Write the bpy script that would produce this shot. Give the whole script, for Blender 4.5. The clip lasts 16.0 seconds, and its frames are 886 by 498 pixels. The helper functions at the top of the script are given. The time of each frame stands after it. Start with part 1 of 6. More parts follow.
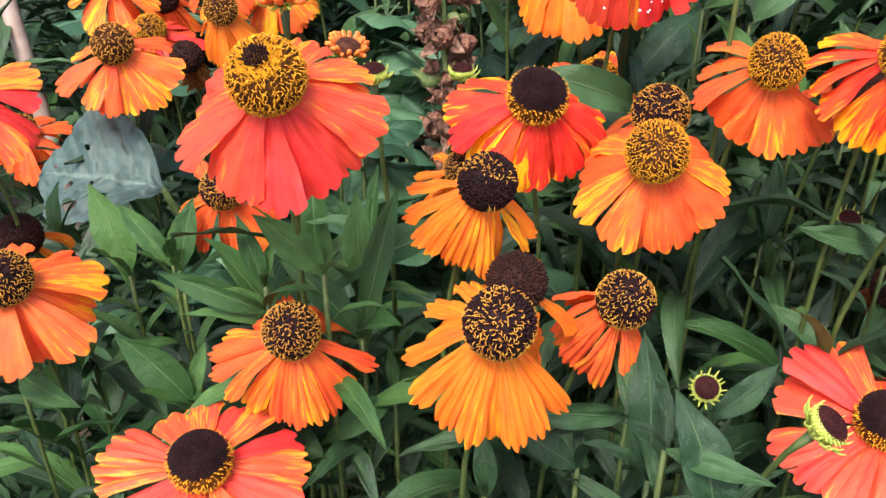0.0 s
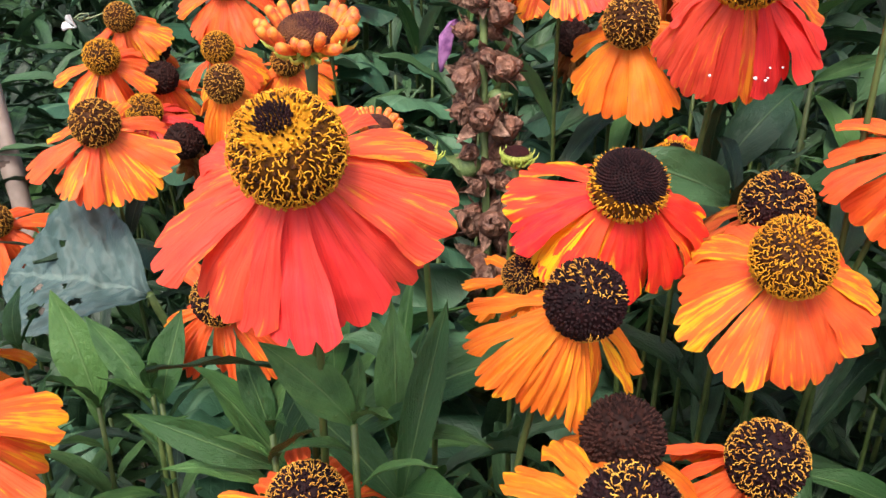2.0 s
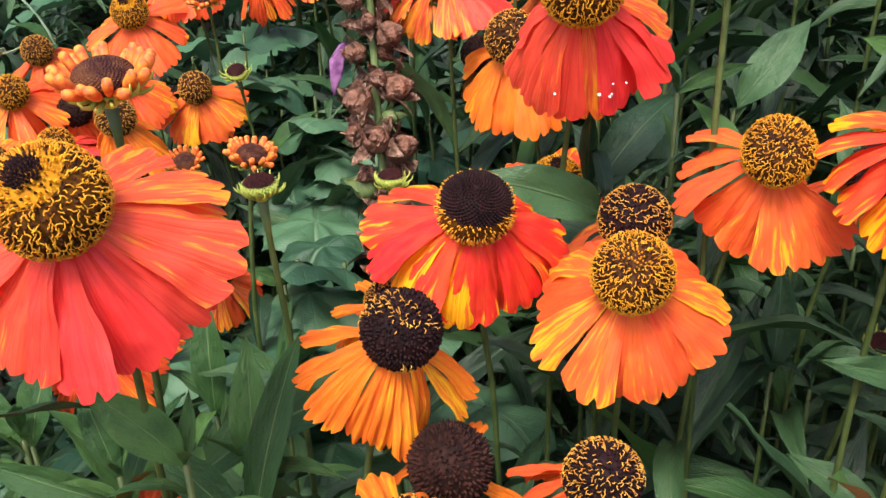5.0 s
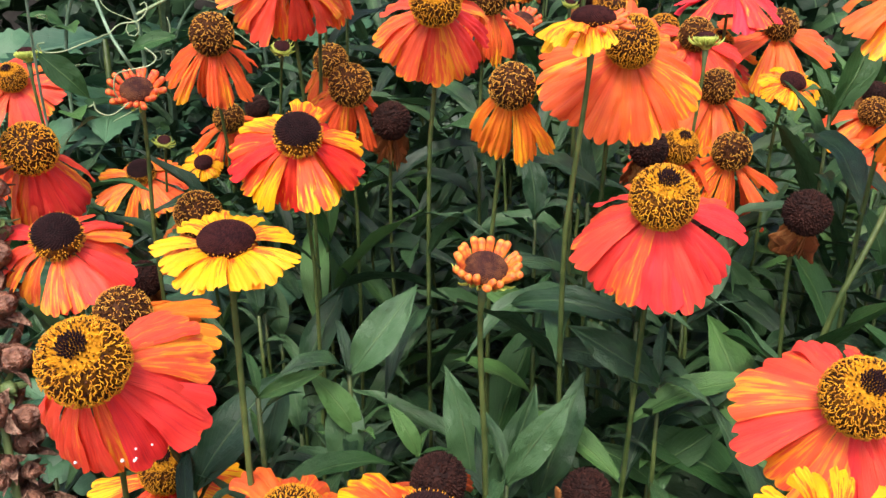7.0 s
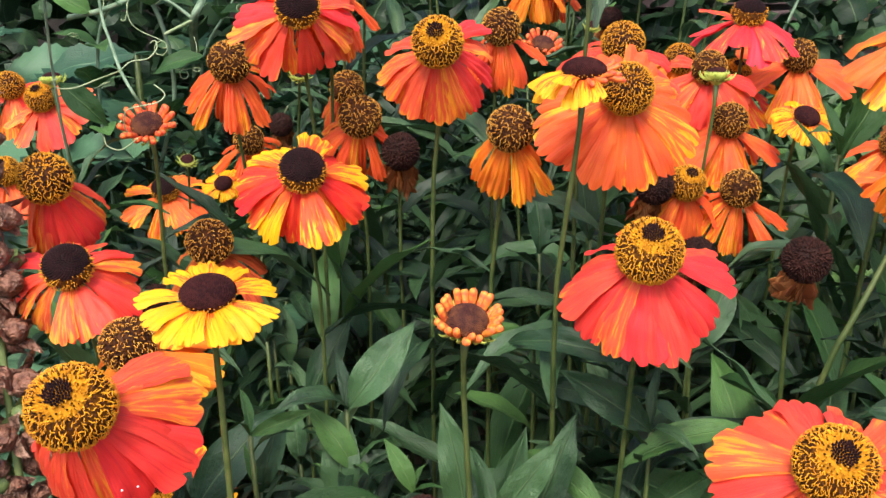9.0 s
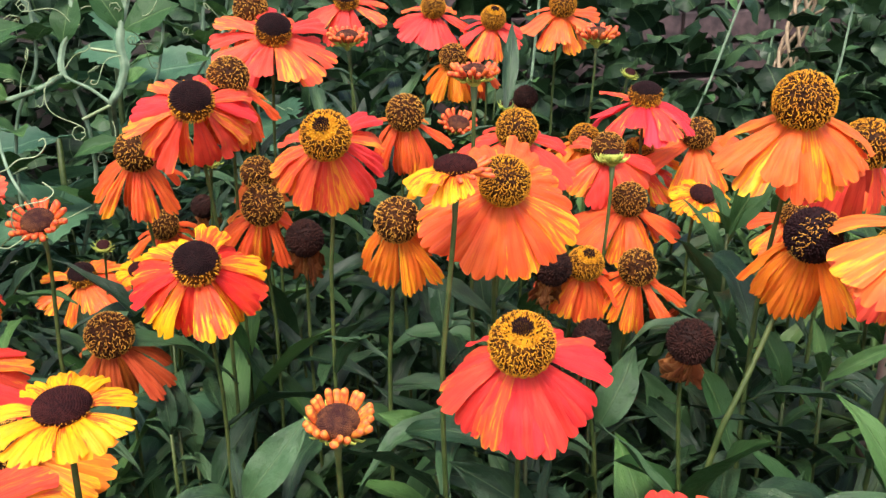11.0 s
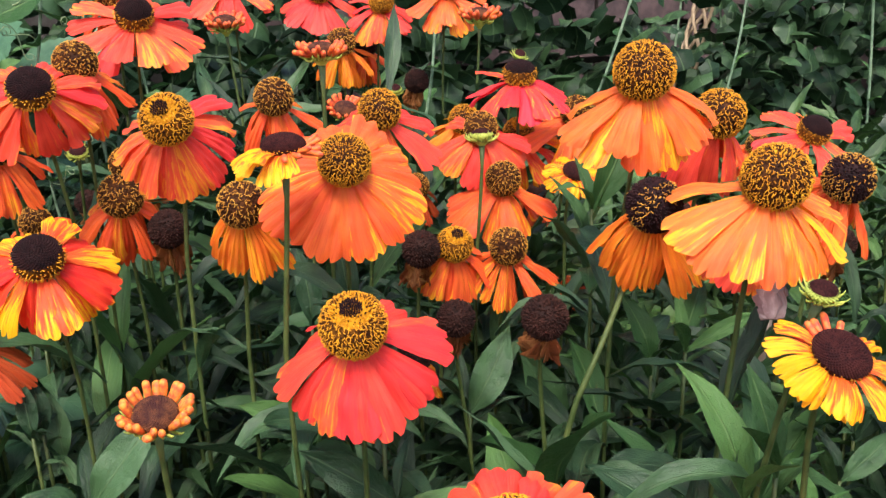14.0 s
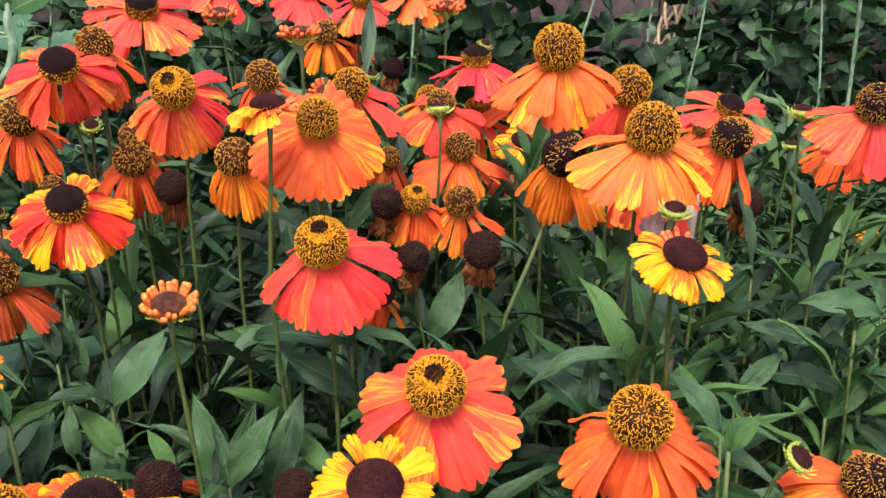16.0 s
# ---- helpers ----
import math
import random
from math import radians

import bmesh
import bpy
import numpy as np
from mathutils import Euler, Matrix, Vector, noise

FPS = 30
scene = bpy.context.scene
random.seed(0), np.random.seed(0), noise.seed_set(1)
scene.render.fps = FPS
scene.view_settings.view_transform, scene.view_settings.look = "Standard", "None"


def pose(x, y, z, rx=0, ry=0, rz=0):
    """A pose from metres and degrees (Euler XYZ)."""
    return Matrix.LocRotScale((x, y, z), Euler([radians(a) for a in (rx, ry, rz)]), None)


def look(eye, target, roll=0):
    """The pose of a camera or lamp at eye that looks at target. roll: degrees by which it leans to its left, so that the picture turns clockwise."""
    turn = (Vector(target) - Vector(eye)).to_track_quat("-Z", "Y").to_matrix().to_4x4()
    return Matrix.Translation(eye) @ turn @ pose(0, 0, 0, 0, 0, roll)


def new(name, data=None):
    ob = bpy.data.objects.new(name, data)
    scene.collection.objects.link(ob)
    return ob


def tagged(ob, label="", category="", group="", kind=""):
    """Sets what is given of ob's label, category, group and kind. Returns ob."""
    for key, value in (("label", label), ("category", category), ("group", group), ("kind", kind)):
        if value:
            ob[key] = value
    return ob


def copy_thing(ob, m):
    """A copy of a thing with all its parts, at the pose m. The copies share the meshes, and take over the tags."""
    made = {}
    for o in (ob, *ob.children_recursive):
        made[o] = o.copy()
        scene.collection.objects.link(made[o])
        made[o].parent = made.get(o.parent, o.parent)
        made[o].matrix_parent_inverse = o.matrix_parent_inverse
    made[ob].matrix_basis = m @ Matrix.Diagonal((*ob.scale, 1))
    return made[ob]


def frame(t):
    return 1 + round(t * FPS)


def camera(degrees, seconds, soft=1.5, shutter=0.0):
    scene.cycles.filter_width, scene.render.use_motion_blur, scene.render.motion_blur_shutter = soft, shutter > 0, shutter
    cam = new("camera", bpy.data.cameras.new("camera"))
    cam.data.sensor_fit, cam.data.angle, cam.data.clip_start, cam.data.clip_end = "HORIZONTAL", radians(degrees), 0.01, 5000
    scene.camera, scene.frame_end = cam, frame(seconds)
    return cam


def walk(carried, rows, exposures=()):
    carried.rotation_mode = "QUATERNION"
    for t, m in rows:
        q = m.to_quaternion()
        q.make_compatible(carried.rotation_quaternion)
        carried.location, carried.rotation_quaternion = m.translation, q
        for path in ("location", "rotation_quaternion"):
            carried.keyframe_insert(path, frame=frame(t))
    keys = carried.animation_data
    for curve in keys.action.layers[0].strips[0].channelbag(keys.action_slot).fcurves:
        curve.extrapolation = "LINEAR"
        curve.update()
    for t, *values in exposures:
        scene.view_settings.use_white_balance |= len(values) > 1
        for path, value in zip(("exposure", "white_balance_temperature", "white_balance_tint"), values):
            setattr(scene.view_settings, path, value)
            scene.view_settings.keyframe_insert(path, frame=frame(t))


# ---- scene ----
cam = camera(53.2, 16.0, 1.5)
PATH = [
    (0, (0.03, -0.004, 1.092), (-0.015, 1.708, 0.059), -0.3),
    (0.5, (0.013, 0.033, 1.074), (-0.024, 1.804, 0.145), 0.8),
    (1, (0.011, 0.049, 1.065), (-0.017, 1.842, 0.178), 1.1),
    (1.5, (0.006, 0.063, 1.064), (-0.035, 1.869, 0.205), 0.8),
    (2, (0.01, 0.065, 1.063), (-0.033, 1.876, 0.215), 0.1),
    (2.5, (0.015, 0.059, 1.067), (-0.016, 1.873, 0.226), -0.7),
    (3, (0.017, 0.054, 1.069), (-0.006, 1.867, 0.225), -1.1),
    (3.2, (0.019, 0.053, 1.067), (-0.004, 1.869, 0.228), -1.1),
    (5.3, (0.065, 0.076, 1.067), (0.067, 1.897, 0.241), -2.7),
    (5.5, (0.086, 0.084, 1.08), (0.139, 1.909, 0.265), -3.0),
    (6, (0.112, 0.083, 1.113), (0.3, 1.915, 0.333), -3.4),
    (6.5, (0.133, 0.086, 1.131), (0.442, 1.918, 0.39), -2.1),
    (7, (0.143, 0.093, 1.142), (0.498, 1.929, 0.431), -1.1),
    (7.5, (0.135, 0.085, 1.14), (0.393, 1.934, 0.425), -1.0),
    (8, (0.13, 0.083, 1.138), (0.259, 1.934, 0.391), -1.7),
    (8.5, (0.144, 0.087, 1.137), (0.301, 1.933, 0.382), -1.7),
    (9, (0.16, 0.092, 1.157), (0.428, 1.944, 0.451), -1.0),
    (9.2, (0.165, 0.092, 1.167), (0.466, 1.951, 0.495), -0.8),
    (11.3, (0.19, 0.087, 1.167), (0.583, 1.964, 0.6), -1.7),
    (11.5, (0.193, 0.085, 1.168), (0.602, 1.96, 0.605), -1.8),
    (12, (0.201, 0.082, 1.169), (0.65, 1.948, 0.61), -2.0),
    (12.5, (0.206, 0.08, 1.166), (0.679, 1.938, 0.596), -2.1),
    (13, (0.207, 0.082, 1.163), (0.691, 1.932, 0.578), -2.3),
    (13.5, (0.216, 0.084, 1.161), (0.709, 1.931, 0.572), -2.5),
    (14, (0.221, 0.087, 1.16), (0.73, 1.928, 0.564), -2.4),
    (14.5, (0.224, 0.086, 1.157), (0.756, 1.917, 0.553), -2.4),
    (15, (0.227, 0.074, 1.154), (0.757, 1.9, 0.534), -2.6),
    (15.5, (0.223, 0.054, 1.153), (0.743, 1.882, 0.531), -2.5),
    (16, (0.215, 0.003, 1.158), (0.738, 1.839, 0.56), -2.3),
]
EXPOSURES = [(0.0, 1.36), (1.0, 1.20), (3.0, 1.18), (5.5, 1.19), (16.0, 1.23)]
walk(cam, [(t, look(eye, target, roll)) for t, eye, target, roll in PATH], EXPOSURES)

# ---- light ----
world = bpy.data.worlds.new("overcast_sky")
scene.world = world
world.use_nodes = True
wn = world.node_tree.nodes
sky = wn.new("ShaderNodeTexSky")
sky.sky_type = "NISHITA"
sky.sun_disc = False
sky.sun_elevation = radians(58)
sky.sun_rotation = radians(200)
sky.air_density, sky.dust_density, sky.ozone_density = 1.0, 4.0, 1.0
world.node_tree.links.new(sky.outputs[0], wn["Background"].inputs[0])
wn["Background"].inputs[1].default_value = 0.15
sun = new("sun", bpy.data.lights.new("sun", "SUN"))
sun.data.energy, sun.data.angle, sun.data.color = 1.8, radians(20), (1.0, 0.95, 0.88)
sun.matrix_basis = look((-0.8, -2.0, 3.8), (0, 0, 0))


# ---- materials ----
def material(name, rough=0.5, spec=0.4):
    m = bpy.data.materials.new(name)
    m.use_nodes = True
    b = m.node_tree.nodes["Principled BSDF"]
    b.inputs["Roughness"].default_value = rough
    b.inputs["Specular IOR Level"].default_value = spec
    return m, m.node_tree.nodes, m.node_tree.links, b


def node(nodes, kind, **values):
    n = nodes.new(kind)
    for key, value in values.items():
        n.inputs[key].default_value = value
    return n


def mix_colour(nodes, links, factor, a, b, blend="MIX"):
    n = nodes.new("ShaderNodeMix")
    n.data_type = "RGBA"
    n.blend_type = blend
    for slot, value in ((0, factor), (6, a), (7, b)):
        if hasattr(value, "is_output"):
            links.new(value, n.inputs[slot])
        else:
            n.inputs[slot].default_value = (*value, 1) if slot else value
    return n.outputs[2]


def ramp(nodes, links, source, low, high):
    n = nodes.new("ShaderNodeMapRange")
    n.interpolation_type = "SMOOTHSTEP"
    n.inputs[1].default_value, n.inputs[2].default_value = low, high
    links.new(source, n.inputs[0])
    return n.outputs[0]


def maths(nodes, links, how, a, b=0.0, c=0.0):
    n = nodes.new("ShaderNodeMath")
    n.operation = how
    for slot, value in enumerate((a, b, c)):
        if hasattr(value, "is_output"):
            links.new(value, n.inputs[slot])
        else:
            n.inputs[slot].default_value = value
    return n.outputs[0]


def uv_noise(nodes, links, across, along, detail=3.0, joined=False):
    """Noise laid along a petal or leaf, other for each object, or for each leaf of a joined mass."""
    uv = nodes.new("ShaderNodeUVMap")
    info = nodes.new("ShaderNodeNewGeometry").outputs["Random Per Island"] if joined else nodes.new("ShaderNodeObjectInfo").outputs["Random"]
    scale = nodes.new("ShaderNodeVectorMath")
    scale.operation = "MULTIPLY"
    scale.inputs[1].default_value = (across, along, 1)
    links.new(uv.outputs[0], scale.inputs[0])
    shift = maths(nodes, links, "MULTIPLY", info, 57.0)
    n = nodes.new("ShaderNodeTexNoise")
    n.noise_dimensions = "4D"
    n.inputs["Scale"].default_value, n.inputs["Detail"].default_value = 1.0, detail
    links.new(scale.outputs[0], n.inputs["Vector"])
    links.new(shift, n.inputs["W"])
    return n.outputs[0], uv, info


def through_light(m, nodes, links, bsdf, colour, share):
    """Lets some light through a thin petal or leaf."""
    t = nodes.new("ShaderNodeBsdfTranslucent")
    links.new(colour, t.inputs[0])
    mixer = nodes.new("ShaderNodeMixShader")
    mixer.inputs[0].default_value = share
    links.new(bsdf.outputs[0], mixer.inputs[1])
    links.new(t.outputs[0], mixer.inputs[2])
    links.new(mixer.outputs[0], nodes["Material Output"].inputs[0])


def petal_material(name, main, streak, amount, vein, tip=0.0, rough=0.48, blush=None, spread=0.22, fleck=0.045):
    m, nodes, links, b = material(name, rough, 0.28)
    fine, uv, info = uv_noise(nodes, links, 13.0, 2.6, 6.0)
    wide, _, _ = uv_noise(nodes, links, 2.2, 1.0, 2.0)
    sep = nodes.new("ShaderNodeSeparateXYZ")
    links.new(uv.outputs[0], sep.inputs[0])
    # flames run along the petal; some petals have many, most have few
    lift = maths(nodes, links, "MULTIPLY_ADD", sep.outputs[1], tip, amount - 0.5)
    each = maths(nodes, links, "MULTIPLY_ADD", info, spread, -spread / 2)
    lift = maths(nodes, links, "ADD", lift, each)
    field = maths(nodes, links, "MULTIPLY_ADD", fine, 0.66, lift)
    field = maths(nodes, links, "MULTIPLY_ADD", wide, 0.34, field)
    veins, _, _ = uv_noise(nodes, links, 30.0, 0.9, 2.0)
    field = maths(nodes, links, "ADD", field, maths(nodes, links, "MULTIPLY_ADD", veins, 0.20, -0.10))
    off = maths(nodes, links, "ABSOLUTE", maths(nodes, links, "SUBTRACT", sep.outputs[0], 0.5))
    rim = maths(nodes, links, "ADD", ramp(nodes, links, off, 0.40, 0.50), ramp(nodes, links, sep.outputs[1], 0.90, 1.0))
    field = maths(nodes, links, "MULTIPLY_ADD", rim, fleck, field)
    mask = ramp(nodes, links, field, 0.485, 0.575)
    # broad patches of a second tone under the flames
    patch, _, _ = uv_noise(nodes, links, 1.5, 1.9, 3.0)
    under = mix_colour(nodes, links, ramp(nodes, links, maths(nodes, links, "MULTIPLY_ADD", info, 0.20, patch), 0.45, 0.75), main, blush or main)
    # the flesh is mottled along its veins
    mottle, _, _ = uv_noise(nodes, links, 20.0, 6.0, 5.0)
    under = mix_colour(nodes, links, maths(nodes, links, "MULTIPLY", ramp(nodes, links, mottle, 0.48, 0.66), 0.5), under, blush or streak)
    base = mix_colour(nodes, links, mask, under, streak)
    # fine veins
    vmask = maths(nodes, links, "MULTIPLY", ramp(nodes, links, veins, 0.50, 0.66), 0.45)
    colour = mix_colour(nodes, links, vmask, base, vein)
    # specks and bruises
    spots, _, _ = uv_noise(nodes, links, 14.0, 20.0, 3.0)
    smask = maths(nodes, links, "MULTIPLY", ramp(nodes, links, spots, 0.66, 0.76), 0.40)
    colour = mix_colour(nodes, links, smask, colour, vein)
    hue = nodes.new("ShaderNodeHueSaturation")
    links.new(maths(nodes, links, "MULTIPLY_ADD", info, 0.014, 0.492), hue.inputs["Hue"])
    links.new(maths(nodes, links, "MULTIPLY_ADD", wide, 0.40, 0.80), hue.inputs["Value"])
    links.new(colour, hue.inputs["Color"])
    links.new(hue.outputs[0], b.inputs["Base Color"])
    bump = node(nodes, "ShaderNodeBump", Strength=0.7, Distance=0.0007)
    crinkle, _, _ = uv_noise(nodes, links, 5.0, 9.0, 3.0)
    links.new(maths(nodes, links, "MULTIPLY_ADD", crinkle, 0.8, veins), bump.inputs["Height"])
    links.new(bump.outputs[0], b.inputs["Normal"])
    through_light(m, nodes, links, b, hue.outputs[0], 0.24)
    return m


PETALS = {
    "red": petal_material("petal_red", (0.81, 0.076, 0.042), (0.93, 0.31, 0.030), 0.384, (0.60, 0.030, 0.026), 0.06, 0.48, (0.84, 0.095, 0.044)),
    "redyel": petal_material("petal_red_yellow", (0.80, 0.056, 0.024), (0.96, 0.47, 0.010), 0.348, (0.64, 0.04, 0.018), 0.21, 0.48, (0.86, 0.105, 0.026), 0.24),
    "crimson": petal_material("petal_crimson", (0.74, 0.036, 0.034), (0.95, 0.42, 0.015), 0.350, (0.52, 0.018, 0.022), 0.10, 0.48, (0.80, 0.058, 0.040)),
    "orange": petal_material("petal_orange", (0.87, 0.165, 0.028), (0.95, 0.41, 0.020), 0.352, (0.66, 0.070, 0.018), 0.08, 0.48, (0.84, 0.115, 0.034), 0.24),
    "apricot": petal_material("petal_apricot", (0.88, 0.205, 0.028), (0.95, 0.43, 0.020), 0.385, (0.68, 0.085, 0.018), 0.08, 0.48, (0.86, 0.145, 0.034), 0.28),
    "gold": petal_material("petal_gold", (0.90, 0.265, 0.020), (0.95, 0.42, 0.020), 0.375, (0.66, 0.10, 0.014), 0.06, 0.48, (0.86, 0.180, 0.022), 0.20),
    "yelred": petal_material("petal_yellow_red", (0.96, 0.50, 0.007), (0.72, 0.070, 0.018), 0.532, (0.92, 0.34, 0.010), -0.20, 0.48, (0.95, 0.40, 0.010), 0.26, 0.0),
    "rust": petal_material("petal_rust", (0.52, 0.090, 0.020), (0.66, 0.20, 0.03), 0.42, (0.16, 0.03, 0.012), 0.0, 0.7, (0.60, 0.12, 0.025)),
    "wither": petal_material("petal_withered", (0.30, 0.095, 0.030), (0.58, 0.24, 0.08), 0.45, (0.055, 0.020, 0.010), 0.0, 0.8, (0.42, 0.14, 0.04)),
}


def plain_material(name, colour, other, scale=300.0, rough=0.6, spec=0.3, bump=0.0, island=0.0):
    m, nodes, links, b = material(name, rough, spec)
    coords = nodes.new("ShaderNodeTexCoord")
    noise_a = node(nodes, "ShaderNodeTexNoise", Scale=scale, Detail=4.0)
    noise_b = node(nodes, "ShaderNodeTexNoise", Scale=scale * 0.13, Detail=2.0)
    for n in (noise_a, noise_b):
        links.new(coords.outputs["Object"], n.inputs["Vector"])
    field = maths(nodes, links, "MULTIPLY_ADD", noise_a.outputs[0], 0.6, 0.0)
    field = maths(nodes, links, "MULTIPLY_ADD", noise_b.outputs[0], 0.4, field)
    mask = ramp(nodes, links, field, 0.36, 0.64)
    if island:
        geo = nodes.new("ShaderNodeNewGeometry")
        each = maths(nodes, links, "MULTIPLY_ADD", geo.outputs["Random Per Island"], island, -island / 2)
        mask = maths(nodes, links, "ADD", mask, each)
    links.new(mix_colour(nodes, links, mask, colour, other), b.inputs["Base Color"])
    if bump:
        bm_node = node(nodes, "ShaderNodeBump", Strength=0.6, Distance=bump)
        links.new(noise_a.outputs[0], bm_node.inputs["Height"])
        links.new(bm_node.outputs[0], b.inputs["Normal"])
    return m


TAN = plain_material("floret_tan", (0.46, 0.18, 0.020), (0.76, 0.39, 0.060), 9.0, 0.6, 0.2, island=0.9)
CURL = plain_material("floret_yellow", (0.50, 0.185, 0.009), (0.82, 0.38, 0.018), 9.0, 0.55, 0.25, island=0.5)
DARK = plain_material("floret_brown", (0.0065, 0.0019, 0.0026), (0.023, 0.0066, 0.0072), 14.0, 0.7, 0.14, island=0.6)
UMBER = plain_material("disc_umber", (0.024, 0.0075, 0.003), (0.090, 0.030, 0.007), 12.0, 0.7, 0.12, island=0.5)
SPENT = plain_material("spent_brown", (0.010, 0.0040, 0.0034), (0.042, 0.015, 0.011), 14.0, 0.75, 0.12, island=0.9)
MAROON = plain_material("floret_maroon", (0.017, 0.0040, 0.005), (0.048, 0.012, 0.011), 14.0, 0.75, 0.10, island=0.6)
AMBER = plain_material("disc_amber", (0.30, 0.115, 0.005), (0.50, 0.225, 0.009), 10.0, 0.75, 0.10)
BUD_DISC = plain_material("bud_disc_brown", (0.040, 0.012, 0.012), (0.125, 0.048, 0.022), 5.0, 0.7, 0.12, island=0.5)
RING = plain_material("disc_ochre", (0.05, 0.017, 0.003), (0.15, 0.055, 0.005), 12.0, 0.7, 0.12)
SEPAL = plain_material("sepal_green", (0.30, 0.38, 0.065), (0.50, 0.54, 0.11), 12.0, 0.5, 0.3, island=0.5)
STEM = plain_material("stem_green", (0.034, 0.060, 0.014), (0.080, 0.108, 0.030), 180.0, 0.5, 0.35)
SOIL = plain_material("soil", (0.030, 0.020, 0.013), (0.065, 0.045, 0.030), 60.0, 0.9, 0.2, 0.004)


def leaf_material(name, dark, light, rib, rough=0.45, spec=0.25, dust=0.04, share=0.16, joined=False):
    m, nodes, links, b = material(name, rough, spec)
    blotch, uv, info = uv_noise(nodes, links, 2.2, 3.5, 4.0, joined)
    grain, _, _ = uv_noise(nodes, links, 26.0, 90.0, 3.0, joined)
    sep = nodes.new("ShaderNodeSeparateXYZ")
    links.new(uv.outputs[0], sep.inputs[0])
    off = maths(nodes, links, "ABSOLUTE", maths(nodes, links, "SUBTRACT", sep.outputs[0], 0.5))
    midrib = maths(nodes, links, "SUBTRACT", 1.0, ramp(nodes, links, off, 0.010, 0.032))
    # side veins run slantwise from the midrib
    slant = maths(nodes, links, "MULTIPLY_ADD", off, -1.1, sep.outputs[1])
    wave = maths(nodes, links, "SINE", maths(nodes, links, "MULTIPLY", slant, 44.0))
    side = ramp(nodes, links, wave, 0.86, 1.0)
    vein = maths(nodes, links, "MULTIPLY", side, 0.16)
    vein = maths(nodes, links, "MAXIMUM", vein, midrib)
    tone = maths(nodes, links, "MULTIPLY_ADD", info, 0.75, -0.40)
    mask = ramp(nodes, links, maths(nodes, links, "ADD", blotch, tone), 0.30, 0.75)
    colour = mix_colour(nodes, links, mask, dark, light)
    colour = mix_colour(nodes, links, maths(nodes, links, "MULTIPLY", vein, 0.55), colour, rib)
    pale = maths(nodes, links, "MULTIPLY", ramp(nodes, links, grain, 0.58, 0.75), dust)
    colour = mix_colour(nodes, links, pale, colour, (0.22, 0.27, 0.20))
    links.new(colour, b.inputs["Base Color"])
    crease, _, _ = uv_noise(nodes, links, 3.5, 9.0, 4.0, joined)
    bump = node(nodes, "ShaderNodeBump", Strength=0.6, Distance=0.0014)
    links.new(maths(nodes, links, "MULTIPLY_ADD", crease, 1.8, maths(nodes, links, "MULTIPLY_ADD", vein, -0.7, maths(nodes, links, "MULTIPLY", grain, 0.4))), bump.inputs["Height"])
    links.new(bump.outputs[0], b.inputs["Normal"])
    through_light(m, nodes, links, b, colour, share)
    return m


LEAF = leaf_material("leaf_green", (0.012, 0.034, 0.014), (0.042, 0.096, 0.036), (0.085, 0.145, 0.065), 0.40, 0.38, share=0.12)
LEAF_FRESH = leaf_material("leaf_fresh_green", (0.026, 0.074, 0.020), (0.068, 0.152, 0.040), (0.14, 0.23, 0.085))
# Single top leaves: lighter green, the light they catch put into the colour
LEAF_LIT = leaf_material("leaf_lit_green", (0.015, 0.044, 0.018), (0.046, 0.104, 0.040), (0.10, 0.165, 0.075), 0.42, 0.32, 0.05, 0.12)
LEAF_MASS = leaf_material("leaf_mass_green", (0.009, 0.027, 0.011), (0.038, 0.088, 0.031), (0.080, 0.135, 0.058), 0.42, 0.38, share=0.07, joined=True)
# Right-hand leaves: yellower, and lightened in colour for the open light there
LEAF_SUNLIT = leaf_material("leaf_sunlit_green", (0.020, 0.052, 0.013), (0.066, 0.138, 0.034), (0.12, 0.19, 0.07), 0.40, 0.38, share=0.14)
LEAF_SUNLIT_MASS = leaf_material("leaf_mass_sunlit_green", (0.017, 0.044, 0.011), (0.058, 0.122, 0.030), (0.11, 0.17, 0.06), 0.42, 0.38, share=0.10, joined=True)
LEAF_IVY = leaf_material("leaf_ivy_green", (0.016, 0.046, 0.020), (0.046, 0.096, 0.038), (0.12, 0.19, 0.08), 0.4, 0.45, 0.1)
LEAF_BLUE = leaf_material("leaf_blue_green", (0.025, 0.074, 0.038), (0.068, 0.155, 0.078), (0.11, 0.20, 0.11), 0.45, 0.36, 0.06)


# ---- mesh helpers ----
def mesh_of(name, bm, *mats, smooth=True):
    me = bpy.data.meshes.new(name)
    for f in bm.faces:
        f.smooth = smooth
    bm.to_mesh(me)
    bm.free()
    for m in mats:
        me.materials.append(m)
    return me


def hang(name, data, parent, m=None, label=""):
    """A part under its thing; m is its place in the thing's own space."""
    ob = new(name, data)
    ob.parent = parent
    if m is not None:
        ob.matrix_basis = m
    if label:
        ob["label"] = label
    return ob


def grid_faces(bm, rows, uvs=None):
    """Quads over a grid of points; uvs gives each point its place on the sheet."""
    layer = bm.loops.layers.uv.verify()
    vs = [[bm.verts.new(p) for p in row] for row in rows]
    for a in range(len(vs) - 1):
        for c in range(len(vs[a]) - 1):
            keys = ((a, c), (a, c + 1), (a + 1, c + 1), (a + 1, c))
            f = bm.faces.new([vs[i][j] for i, j in keys])
            if uvs:
                for loop, (i, j) in zip(f.loops, keys):
                    loop[layer].uv = uvs[i][j]
    return vs


